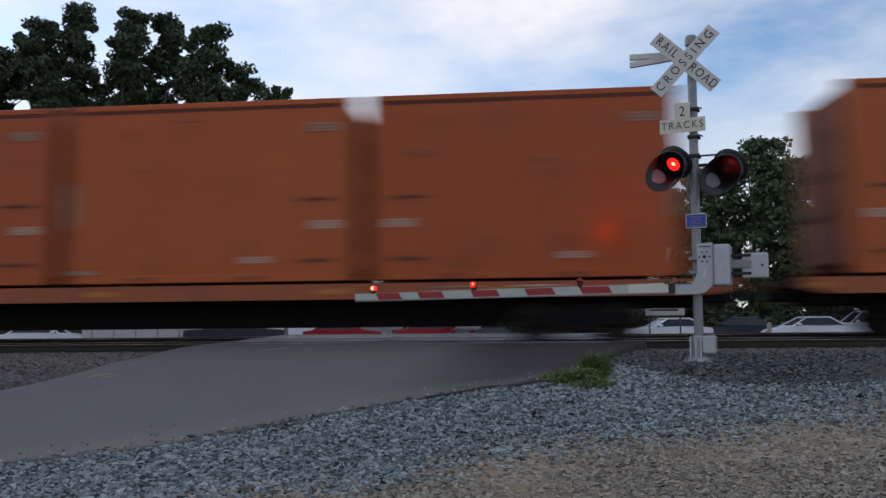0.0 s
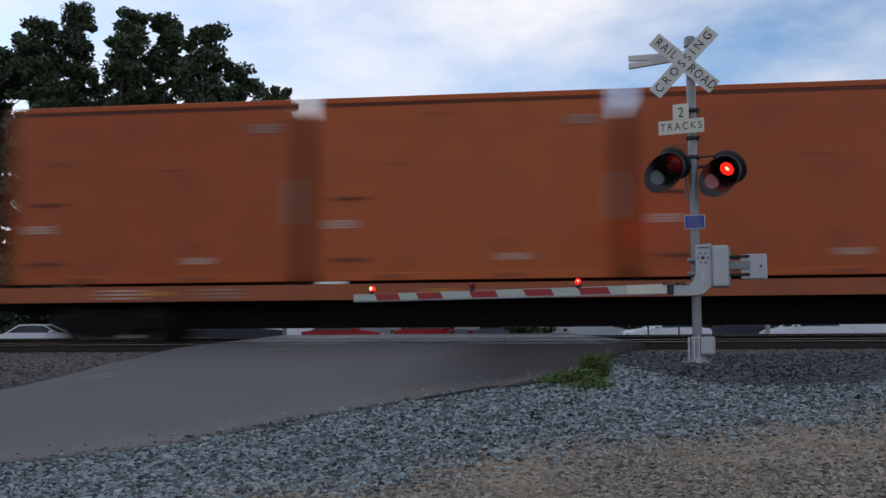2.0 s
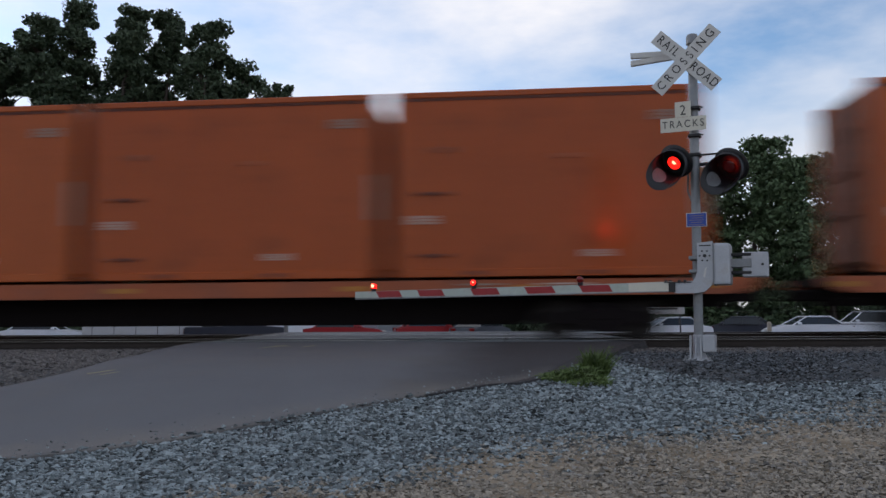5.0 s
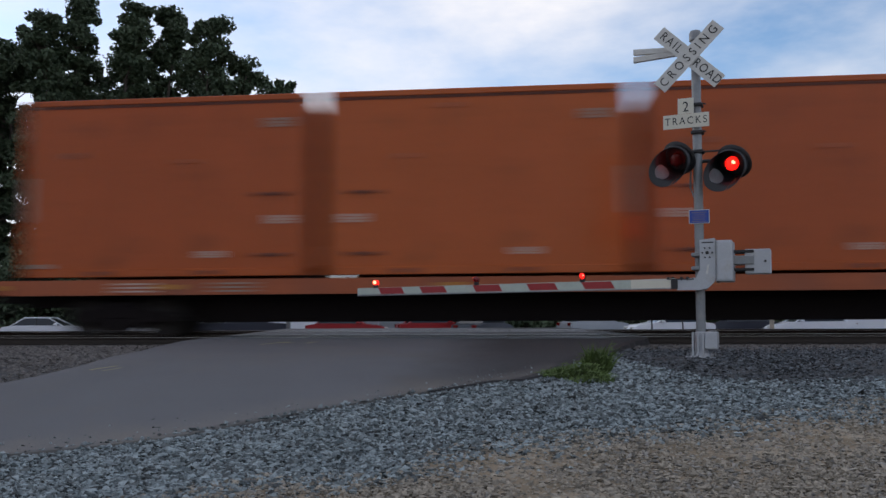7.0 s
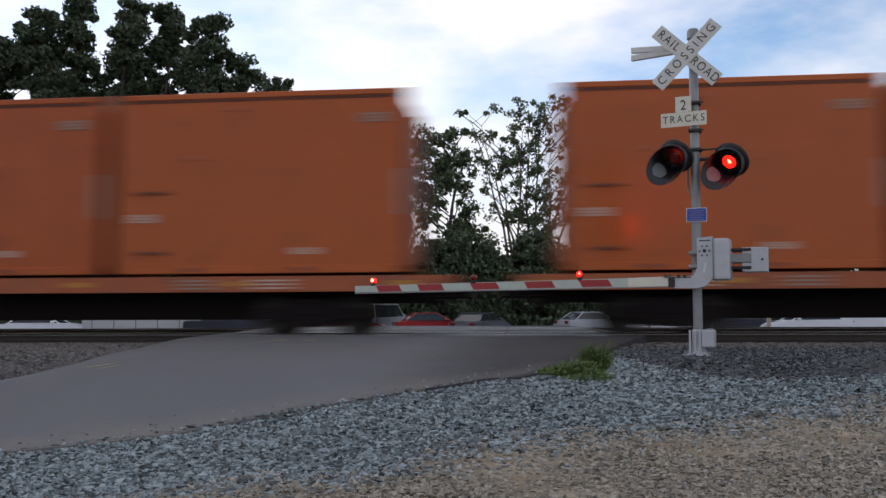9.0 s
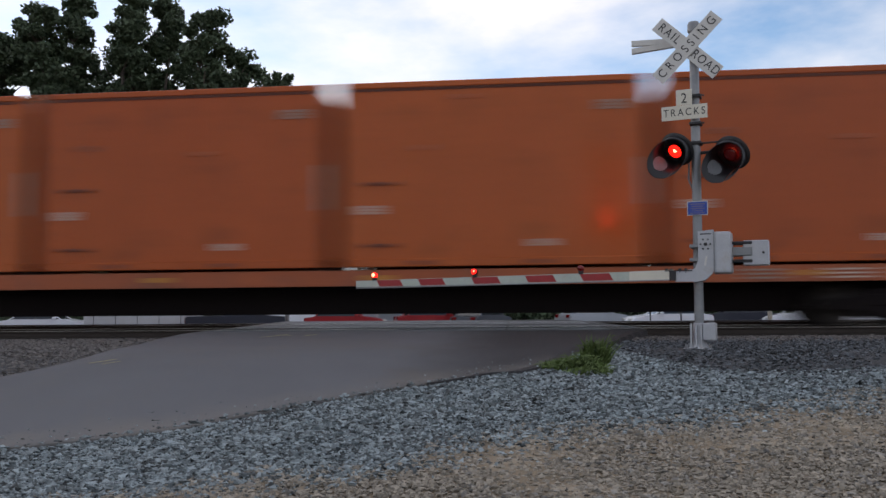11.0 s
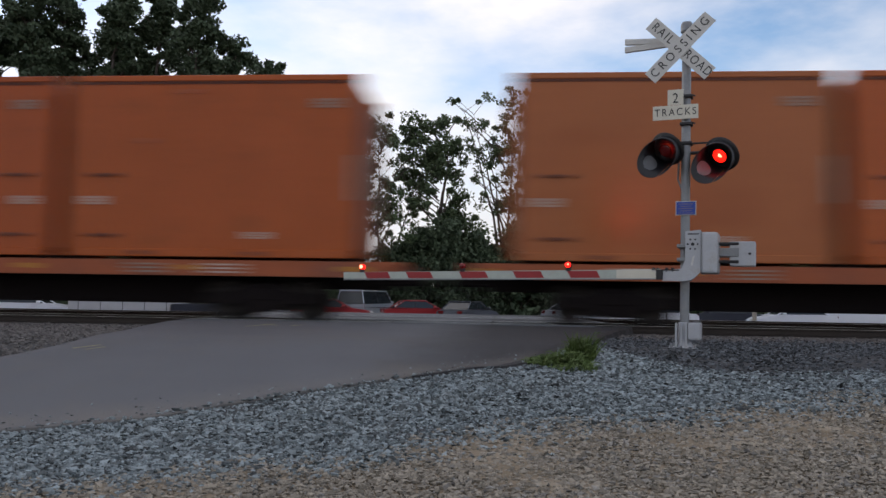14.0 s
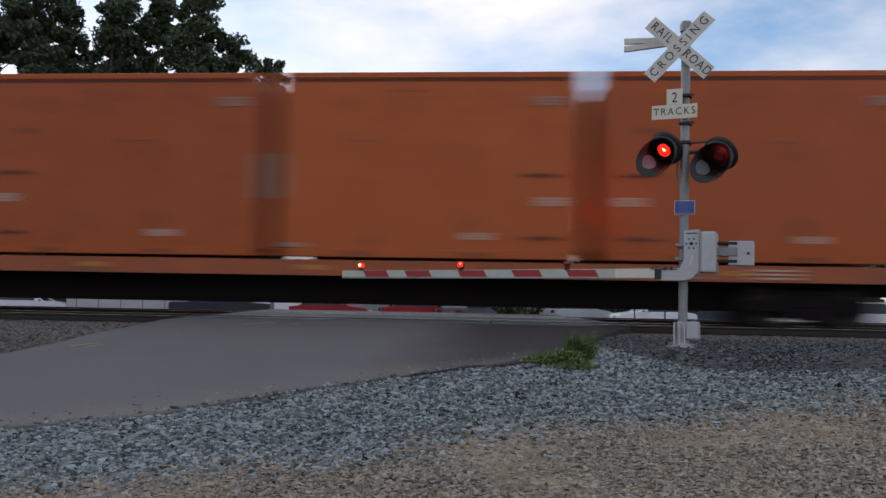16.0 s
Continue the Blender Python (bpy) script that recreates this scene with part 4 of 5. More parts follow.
# --- parked vehicles ---
def vehicle(kind, paint, label, x, y, turn, category="car"):
    """Sedan, suv, pickup or van: body, glasshouse, roof, wheels and lamps. Origin on the ground, nose along +x."""
    L, hood, roof, W = {"sedan": (4.7, 0.98, 1.45, 1.8), "suv": (4.6, 1.08, 1.72, 1.86), "pickup": (5.5, 1.12, 1.82, 1.95), "van": (5.2, 1.2, 2.0, 1.95)}[kind]
    v = thing({"sedan": "sedan", "suv": "suv", "pickup": "pickup_truck", "van": "van"}[kind], pose(x, y, land(x, y) + 0.012, 0, 0, turn), label, category, "parked vehicles")
    h = L / 2
    body = {"sedan": [(-h, 0.45), (-h + 0.05, 0.9), (-h + 0.8, 1.0), (h - 1.4, hood), (h - 0.3, 0.82), (h, 0.6), (h - 0.05, 0.3), (-h + 0.1, 0.3)],
            "suv": [(-h, 0.5), (-h + 0.03, 1.05), (h - 1.2, hood), (h - 0.2, 0.98), (h, 0.7), (h - 0.05, 0.32), (-h + 0.08, 0.32)],
            "pickup": [(-h, 0.55), (-h, 1.08), (h - 1.4, hood), (h - 0.12, 1.02), (h, 0.75), (h - 0.05, 0.4), (-h + 0.05, 0.4)],
            "van": [(-h, 0.5), (-h, 1.15), (h - 0.9, hood), (h - 0.1, 0.98), (h, 0.7), (h - 0.05, 0.32), (-h + 0.05, 0.32)]}[kind]
    cab = {"sedan": (-h + 0.55, -h + 1.25, h - 2.2, h - 1.35), "suv": (-h + 0.1, -h + 0.45, h - 1.95, h - 1.2), "pickup": (-0.75, -0.6, h - 2.05, h - 1.4), "van": (-h + 0.03, -h + 0.12, h - 1.5, h - 0.8)}[kind]
    bm = bmesh.new()
    extrude_outline(bm, body, -W / 2, W / 2)
    bmesh.ops.bevel(bm, geom=list(bm.edges), offset=0.06, segments=2, affect="EDGES")
    part("body", bm, paint, v)
    z0 = hood - 0.03
    bm = bmesh.new()
    lo = [bm.verts.new((px, py, z0)) for px, py in ((cab[0], -W / 2 + 0.07), (cab[3], -W / 2 + 0.07), (cab[3], W / 2 - 0.07), (cab[0], W / 2 - 0.07))]
    hi = [bm.verts.new((px, py, roof - 0.05)) for px, py in ((cab[1], -W / 2 + 0.24), (cab[2], -W / 2 + 0.24), (cab[2], W / 2 - 0.24), (cab[1], W / 2 - 0.24))]
    for i in range(4):
        j = (i + 1) % 4
        bm.faces.new((lo[i], lo[j], hi[j], hi[i]))
    bm.faces.new(hi)
    bm.faces.new(lo[::-1])
    part("glasshouse", bm, M_GLASS, v, "dark car windows")
    bm = bmesh.new()
    box(bm, cab[1] - 0.06, cab[2] + 0.06, -W / 2 + 0.21, W / 2 - 0.21, roof - 0.07, roof, 0.03, seg=2)
    part("roof", bm, paint, v)
    n_p = 2
    for side in (-1, 1):
        for i in range(n_p + 1):
            f = i / n_p
            xb, xt = cab[0] + (cab[3] - cab[0]) * f, cab[1] + (cab[2] - cab[1]) * f
            bm = bmesh.new()
            tube(bm, (xb, side * (W / 2 - 0.065), z0), (xt, side * (W / 2 - 0.235), roof - 0.03), 0.022 if 0 < f < 1 else 0.03, seg=6)
            part("pillar", bm, M_BLACK if 0 < f < 1 else paint, v)
    for wx in (-h + 0.85, h - 0.9):
        for side in (-1, 1):
            bm = bmesh.new()
            lathe(bm, [(0.2, -0.1), (0.31, -0.1), (0.33, -0.06), (0.33, 0.06), (0.31, 0.1), (0.2, 0.1)], pose(wx, side * (W / 2 - 0.12), 0.33, 90), 20)
            wh = part("wheel", bm, M_TYRE, v)
            bm = bmesh.new()
            lathe(bm, [(0.0, 0.06), (0.2, 0.085), (0.2, -0.085), (0.0, -0.06)], pose(wx, side * (W / 2 - 0.12), 0.33, 90), 14)
            part("rim", bm, M_CARSILVER, wh)
    for side in (-1, 1):
        bm = bmesh.new()
        box(bm, h - 0.2, h + 0.01, side * (W / 2 - 0.35) - 0.18, side * (W / 2 - 0.35) + 0.18, 0.62, 0.76, 0.03)
        part("headlight", bm, M_SIGN, v, "clear headlight")
        bm = bmesh.new()
        box(bm, -h - 0.01, -h + 0.1, side * (W / 2 - 0.3) - 0.15, side * (W / 2 - 0.3) + 0.15, 0.72, 0.9, 0.02)
        part("tail_light", bm, M_LENS, v, "red tail light")
        bm = bmesh.new()
        box(bm, cab[3] - 0.45, cab[3] - 0.25, side * (W / 2 + 0.08) - 0.07, side * (W / 2 + 0.08) + 0.07, hood, hood + 0.13, 0.03)
        part("wing_mirror", bm, paint, v)
    return v


def lot_x(px, y):
    return (px - 784) / 1358 * y


for px, y, kind, paint, turn, label in (
        (84, 44, "sedan", M_CARWHITE, 8, "white sedan parked beyond the tracks"),
        (417, 43, "pickup", M_CARDARK, 20, "dark pickup truck parked beyond the tracks"),
        (505, 52, "van", M_CARWHITE, 0, "white van parked behind other vehicles"),
        (610, 45, "sedan", M_CARRED, 4, "red sedan parked beyond the tracks"),
        (672, 49, "van", M_CARSILVER, 70, "silver van parked behind a red sedan"),
        (765, 46, "sedan", M_CARRED, 12, "dark red sedan parked beyond the crossing"),
        (850, 45, "sedan", M_CARDARK, 60, "dark blue sedan parked beyond the crossing"),
        (975, 62, "pickup", M_CARWHITE, 180, "white pickup truck parked far back"),
        (1045, 49, "sedan", M_CARSILVER, 25, "silver sedan parked beyond the tracks"),
        (1176, 43, "sedan", M_CARWHITE, 184, "white sedan parked close behind the tracks"),
        (1300, 45, "sedan", M_CARDARK, 150, "dark blue sedan with a bright bonnet"),
        (1420, 43, "sedan", M_CARWHITE, 176, "white sedan parked beside a white car"),
        (1525, 45, "suv", M_CARWHITE, 172, "white suv parked at the end of the row")):
    vehicle(kind, paint, label, lot_x(px, y), y, turn, "van" if kind == "van" else "pickup truck" if kind == "pickup" else "car")


def trailer():
    y = 44.0
    x = lot_x(255, y)
    t = thing("box_trailer", pose(x, y, land(x, y), 0, 0, 2), "low white box trailer with dark seams", "trailer")
    bm = bmesh.new()
    box(bm, -3.0, 3.0, -1.1, 1.1, 0.5, 1.62, 0.04)
    part("body", bm, M_TRAILER, t)
    for i in range(5):
        bm = bmesh.new()
        box(bm, -2.45 + 1.2 * i, -2.42 + 1.2 * i, -1.112, -1.098, 0.52, 1.58)
        part("seam", bm, M_BLACK, t)
    for wx in (-0.5, 0.5):
        bm = bmesh.new()
        lathe(bm, [(0.0, -0.1), (0.31, -0.1), (0.33, 0.0), (0.31, 0.1), (0.0, 0.1)], pose(wx, -0.98, 0.33, 90), 18)
        part("wheel", bm, M_TYRE, t)
    bm = bmesh.new()
    tube(bm, (3.0, 0, 0.52), (4.1, 0, 0.5), 0.05)
    part("drawbar", bm, M_BLACK, t)
    bm = bmesh.new()
    tube(bm, (4.0, 0, 0.0), (4.0, 0, 0.55), 0.03)
    tube(bm, (-2.6, 0.6, 0.0), (-2.6, 0.6, 0.55), 0.03)
    part("prop_stand", bm, M_BLACK, t)


trailer()


def low_sign():
    x, y = lot_x(1174, 30), 30.0
    s = thing("low_sign", pose(x, y, land(x, y), 0, 0, 0), "low white sign board with dark bars on two posts", "sign")
    z = 1.62 - land(x, y)
    bm = bmesh.new()
    box(bm, -0.76, 0.76, -0.02, 0.02, z - 0.18, z + 0.2, 0.005)
    b = part("board", bm, M_SIGN, s)
    for x0, x1, zz in ((-0.62, 0.5, 0.03), (-0.2, 0.76, 0.12)):
        bm = bmesh.new()
        box(bm, x0, x1, -0.03, -0.021, z + zz - 0.03, z + zz + 0.03)
        part("bar", bm, M_BLACK, b)
    for px in (-0.6, 0.6):
        bm = bmesh.new()
        tube(bm, (px, 0.05, -0.05), (px, 0.05, z + 0.1), 0.03)
        part("post", bm, M_BLACK, s)


low_sign()


def bollard():
    x, y = lot_x(1357, 40), 40.0
    s = thing("bollard", pose(x, y, land(x, y)), "tan painted steel bollard beside parked cars", "bollard")
    bm = bmesh.new()
    lathe(bm, [(0.11, 0.0), (0.11, 1.1), (0.08, 1.18), (0.0, 1.2)], None, 16)
    part("post", bm, M_STONE_TAN, s)


bollard()


# --- trees ---
def leaves(name, centres, radii, per, size, material, parent, rng, squash=0.75):
    """A crown: clumps of small leaves round the centres."""
    n = len(centres) * per
    c = np.repeat(np.array(centres), per, axis=0)
    r = np.repeat(np.array(radii), per)
    off = rng.normal(size=(n, 3))
    off /= np.linalg.norm(off, axis=1)[:, None]
    off *= (rng.random(n) ** 0.5 * r)[:, None]
    off[:, 2] *= squash
    p = c + off
    u = rng.normal(size=(n, 3))
    u /= np.linalg.norm(u, axis=1)[:, None]
    w = np.cross(u, rng.normal(size=(n, 3)))
    w /= np.linalg.norm(w, axis=1)[:, None]
    s = size * (0.6 + 0.8 * rng.random(n))[:, None]
    v = np.concatenate([p - u * s, p + w * s * 0.55, p + u * s, p - w * s * 0.55], axis=1).reshape(-1, 3)
    me = bpy.data.meshes.new(name)
    me.from_pydata(v.tolist(), [], np.arange(4 * n).reshape(-1, 4).tolist())
    me.materials.append(material)
    ob = new(name, me)
    ob.parent = parent
    return ob


def tree(x, y, height, spread, base_free, seed, label, clumps=90, per=70, size=0.22, material=None, stems=1, clump_r=0.9, group="trees beyond the tracks", lean=0.0, top_heavy=0.0, z0=None):
    rng = np.random.default_rng(seed)
    z0 = land(x, y) if z0 is None else z0
    t = thing("tree", pose(x, y, z0 - 0.05), label, "tree", group)
    cs, rs = [], []
    lobes = []
    k = max(3, int(height / 1.7))
    for i in range(k):  # uneven lobes up the tree
        f = (i + 0.5) / k
        z = base_free + (height - base_free) * f
        w = spread * (math.sin(math.pi * (0.14 + 0.68 * f)) ** 0.6) * (0.6 + 0.6 * rng.random()) * (1 + top_heavy * (f - 0.5))
        a = rng.random() * math.tau
        lobes.append((w * 0.7 * math.cos(a) + lean * f, w * 0.6 * math.sin(a), z, w))
    for i in range(clumps):
        lx, ly, lz, w = lobes[i % k]
        a, q = rng.random() * math.tau, rng.random() ** 0.6
        cs.append((lx + w * q * math.cos(a), ly + w * q * math.sin(a) * 0.8, min(height - clump_r * 0.5, lz + (height - base_free) / k * 2.2 * (rng.random() - 0.5))))
        rs.append(clump_r * (0.35 + 0.95 * rng.random()))
    bm = bmesh.new()
    bm2 = bmesh.new()
    for sidx in range(stems):
        sx = 0.0 if stems == 1 else (sidx - (stems - 1) / 2) * 0.3
        r = (0.022 if stems == 1 else 0.0085) * height
        reach = 0 if stems == 1 else (sidx / (stems - 1) - 0.5) * 2 * spread * (0.75 + 0.4 * rng.random())
        top = height * (0.82 if stems == 1 else 0.70 + 0.25 * rng.random())
        p, bend = Vector((sx, 0, 0)), rng.normal() * 0.5
        steps = 8
        for i in range(steps):
            f = (i + 1) / steps
            q = Vector((sx + (lean + reach) * f ** 1.4 + bend * math.sin(f * 4.2) * 0.5 + rng.normal() * 0.12, rng.normal() * 0.2 + bend * f, top * f))
            tube(bm, p, q, r * (1 - 0.9 * i / steps), r * (1 - 0.9 * (i + 1) / steps), 8, i == 0)
            if stems > 1 and i > 2:  # forks
                for side in (-1, 1):
                    e = q + Vector((side * (0.5 + rng.random()), rng.normal() * 0.5, 0.8 + rng.random()))
                    tube(bm2, q, e, r * 0.4 * (1 - 0.6 * f), 0.012, 5, False)
                    cs.append(tuple(e))
                    rs.append(clump_r * (0.4 + 0.6 * rng.random()))
            p = q
    for i in range(0, len(cs), 2 if stems == 1 else 4):  # limbs reach for the clumps
        c = Vector(cs[i])
        root = Vector((c.x * (0.12 if stems == 1 else 0.5) + lean * c.z / height * 0.6, c.y * 0.1, max(base_free * 0.7, c.z - (0.5 + 0.35 * Vector((c.x, c.y, 0)).length))))
        mid = root.lerp(c, 0.55) + Vector((0, 0, 0.15))
        tube(bm2, root, mid, 0.06, 0.04, 5, False)
        tube(bm2, mid, c, 0.04, 0.012, 5, False)
    part("trunk", bm, M_BARK, t)
    tagged(part("limb", bm2, M_BARK, t), kind="stuff")
    leaves("crown", cs, rs, per, size, material or M_LEAF, t, rng)
    return t


def px_tree(px, half, top, y, seed, base=0.12, **kw):
    """A tree by the bearing, the half width and the top that it shows from the stand."""
    x = lot_x(px, y)
    z0 = land(x, y)
    horizon = 560 - (px - 784) * 0.0105
    height = (horizon - top) / 1358 * y + 1.5 - z0
    return tree(x, y, height, half / 1358 * y, height * base, seed, **kw)


DARK = "tall dark leafy tree in a dense row beyond the tracks"
for px, half, top, y, seed, clumps in ((-60, 66, 70, 60, 1, 220), (-2, 58, 84, 62, 2, 220), (62, 38, 28, 58, 3, 230), (114, 31, -10, 60, 4, 240), (203, 33, 6, 58, 5, 250),
                                       (291, 37, 14, 60, 6, 230), (352, 35, 34, 57, 7, 210), (418, 36, 102, 58, 8, 150)):
    px_tree(px, half, top, y, seed, label=DARK, clumps=clumps, per=130, size=0.17, clump_r=0.74)
for px, half, top, y, seed, clumps in ((-20, 60, 110, 66, 61, 150), (50, 50, 92, 67, 62, 150), (106, 36, 105, 66, 63, 150), (165, 36, 122, 67, 64, 140), (228, 40, 112, 66, 65, 150), (312, 42, 95, 67, 66, 150), (388, 34, 190, 66, 67, 80), (275, 40, 250, 54, 68, 150), (385, 40, 250, 53, 69, 90)):
    px_tree(px, half, top, y, seed, base=0.08, label="dense dark tree behind the taller row", clumps=clumps, per=110, size=0.18, clump_r=0.78)
px_tree(468, 40, 150, 56, 9, base=0.42, label="slim dark tree at the end of the row", clumps=120, per=90, size=0.17, clump_r=0.6, lean=1.3)
px_tree(668, 78, 238, 58, 10, label="open green tree with spreading branches", clumps=110, per=80, size=0.14, clump_r=0.75, material=M_LEAF_MID, stems=4)
px_tree(800, 60, 238, 60, 11, base=0.25, label="slender green tree with sky between its boughs", clumps=150, per=100, size=0.15, clump_r=0.72, material=M_LEAF_MID)
px_tree(936, 78, 186, 62, 12, base=0.4, label="thin many-stemmed tree with sparse leaves", clumps=120, per=60, size=0.13, clump_r=0.7, material=M_LEAF_MID, stems=9, top_heavy=0.5)
for px, half, top, y, seed in ((1190, 60, 330, 70, 13), (1268, 50, 300, 70, 14), (1335, 48, 246, 68, 15), (1400, 46, 278, 66, 16), (1470, 50, 285, 70, 17), (1545, 52, 262, 68, 18), (1625, 55, 270, 70, 19)):
    px_tree(px, half, top, y, seed, base=0.05, label="broad green tree in the wood edge", clumps=200, per=95, size=0.21, clump_r=0.95, material=M_LEAF_BUSH)


def bush(px, half, top, y, seed, label):
    rng = np.random.default_rng(seed)
    x = lot_x(px, y)
    z0 = land(x, y)
    h = (560 - (px - 784) * 0.0105 - top) / 1358 * y + 1.5 - z0
    w = half / 1358 * y
    b = thing("bush", pose(x, y, z0 - 0.05), label, "bush", "bushes beyond the lot")
    cs, rs = [], []
    for i in range(130):
        a, q, f = rng.random() * math.tau, rng.random() ** 0.5, rng.random()
        cs.append((w * q * math.cos(a) * (1 - 0.35 * f), w * 0.7 * q * math.sin(a), 0.2 + (h - 0.6) * f * (1 - 0.35 * q * q)))
        rs.append(0.5 + 0.5 * rng.random())
    bm = bmesh.new()
    for i in range(0, 130, 5):
        tube(bm, (cs[i][0] * 0.2, cs[i][1] * 0.2, 0), cs[i], 0.05, 0.015, 5, False)
    tagged(part("stem", bm, M_BARK, b), kind="stuff")
    leaves("foliage", cs, rs, 100, 0.17, M_LEAF, b, rng)


for i, (px, half, top, y) in enumerate(((795, 66, 388, 57), (925, 74, 396, 59), (960, 60, 400, 61), (735, 44, 445, 58), (855, 54, 425, 58), (1000, 60, 450, 62), (1095, 60, 440, 64), (330, 70, 440, 55), (180, 80, 430, 56), (40, 80, 430, 56), (440, 30, 480, 54))):
    bush(px, half, top, y, 40 + i, "dense dark green shrub at the back of the lot")


def wood_edge():
    """Low dark growth along the skyline, far behind everything."""
    rng = np.random.default_rng(77)
    w = thing("far_woods", pose(0, 110, -0.2), "low dark woods along the skyline", "woods", kind="stuff")
    cs, rs = [], []
    for i in range(700):
        x = rng.uniform(-150, 150)
        gap = 1.0 if x > 24 or x < -40 else 0.22
        cs.append((x, rng.uniform(-4, 6), rng.uniform(0.5, 8.5 * gap)))
        rs.append(rng.uniform(1.0, 2.0))
    leaves("foliage", cs, rs, 40, 0.55, M_LEAF_BUSH, w, rng)


wood_edge()


# --- loose stone, dirt, weeds and road marks ---
def edge_y(pts, x):
    """y on a run of points at x."""
    for (x0, y0), (x1, y1) in zip(pts, pts[1:]):
        if min(x0, x1) <= x <= max(x0, x1) and x0 != x1:
            return y0 + (y1 - y0) * (x - x0) / (x1 - x0)
    return pts[0][1] if abs(x - pts[0][0]) < abs(x - pts[-1][0]) else pts[-1][1]


DIRT_EDGE = [(-6, 4.6), (-1.35, 6.05), (0.06, 6.72), (1.08, 7.05), (2.21, 7.36), (4.52, 7.98), (9, 9.0)]


def on_road(x, y, slack=0.0):
    if x <= 1.2:
        return y > edge_y(NEAR_EDGE[:7], x) - slack and y < edge_y(FAR_EDGE[:5], x) + slack if x < -4.98 else y > edge_y(NEAR_EDGE[:7], x) - slack
    return y > edge_y(NEAR_EDGE[5:10], x) - slack if x < 4.0 else False


def stones(name, label, count, area, keep, size, material, seed, detail=True):
    """Broken stones strewn over the land, as one heap of real pieces."""
    rng = np.random.default_rng(seed)
    x0, x1, y0, y1 = area
    g = (1 + 5 ** 0.5) / 2
    if detail:
        base = np.array([(-1, g, 0), (1, g, 0), (-1, -g, 0), (1, -g, 0), (0, -1, g), (0, 1, g), (0, -1, -g), (0, 1, -g), (g, 0, -1), (g, 0, 1), (-g, 0, -1), (-g, 0, 1)]) / 1.9
        tris = np.array([(0, 11, 5), (0, 5, 1), (0, 1, 7), (0, 7, 10), (0, 10, 11), (1, 5, 9), (5, 11, 4), (11, 10, 2), (10, 7, 6), (7, 1, 8), (3, 9, 4), (3, 4, 2), (3, 2, 6), (3, 6, 8), (3, 8, 9), (4, 9, 5), (2, 4, 11), (6, 2, 10), (8, 6, 7), (9, 8, 1)])
    else:
        base = np.array([(1, 0, 0), (-1, 0, 0), (0, 1, 0), (0, -1, 0), (0, 0, 1), (0, 0, -1)], float)
        tris = np.array([(0, 2, 4), (2, 1, 4), (1, 3, 4), (3, 0, 4), (2, 0, 5), (1, 2, 5), (3, 1, 5), (0, 3, 5)])
    vs, fs, n = [], [], 0
    tries = 0
    nb = len(base)
    while n < count and tries < count * 6:
        tries += 1
        x, y = rng.uniform(x0, x1), rng.uniform(y0, y1)
        if not keep(x, y, rng):
            continue
        s = size * (0.45 + 0.9 * rng.random() ** 2.0)
        p = base * (1 + 0.35 * rng.normal(size=(nb, 1))).clip(0.5, 1.5) * (s * rng.uniform(0.7, 1.4), s * rng.uniform(0.6, 1.0), s * rng.uniform(0.32, 0.62))
        a = rng.random() * math.tau
        ti = rng.normal() * 0.5
        ca, sa, ct, st = math.cos(a), math.sin(a), math.cos(ti), math.sin(ti)
        p = p @ np.array([(ca, sa, 0), (-sa, ca, 0), (0, 0, 1)]) @ np.array([(1, 0, 0), (0, ct, st), (0, -st, ct)])
        vs.append(p + (x, y, max(land(x, y), road_z(x, y) if on_road(x, y) else -9) + s * rng.uniform(0.05, 0.4)))
        fs.append(tris + n * nb)
        n += 1
    me = bpy.data.meshes.new(name)
    me.from_pydata(np.concatenate(vs).tolist(), [], np.concatenate(fs).tolist())
    me.materials.append(material)
    return tagged(new(name, me), label, "gravel", kind="stuff")


def wob(x, y):
    return 0.35 * noise.noise((x * 0.9, y * 0.9, 3.0)) + 0.15 * noise.noise((x * 3.1, y * 3.1, 5.0))


def in_gravel(x, y, rng):
    if x < -4.4 and y > 9.0:
        return False
    return y > edge_y(DIRT_EDGE, x) + wob(x, y) - (0.5 * rng.random() ** 4) and not on_road(x, y, 0.05 - (0.16 * rng.random() ** 4 if x < 0.2 else 0.0)) and off_track(x, y) > 3.4 + 2.9 * smooth((x - 1.2) / 2.2) + 0.6 * wob(x, y) + 0.5 * rng.random() and abs(x) < 0.64 * y + 0.6


def in_ballast(x, y, rng):
    return not on_road(x, y, 0.0) and -0.4 < off_track(x, y) < 4.2 + 0.6 * wob(x, y) + 0.4 * rng.normal() - 1.6 * smooth((x - 1.0) / 1.0) + (4.0 if x < -4.4 else 0.0) and abs(x) < 0.64 * y + 0.6


def in_dirt(x, y, rng):
    clump = noise.noise((x * 0.7, y * 1.4, 9.0)) + 0.5 * noise.noise((x * 2.5, y * 2.5, 1.0))
    return y < edge_y(DIRT_EDGE, x) + wob(x, y) + 0.25 and y > 3.5 and rng.random() < 0.6 + 1.2 * max(0, clump) and abs(x) < 0.64 * y + 0.6


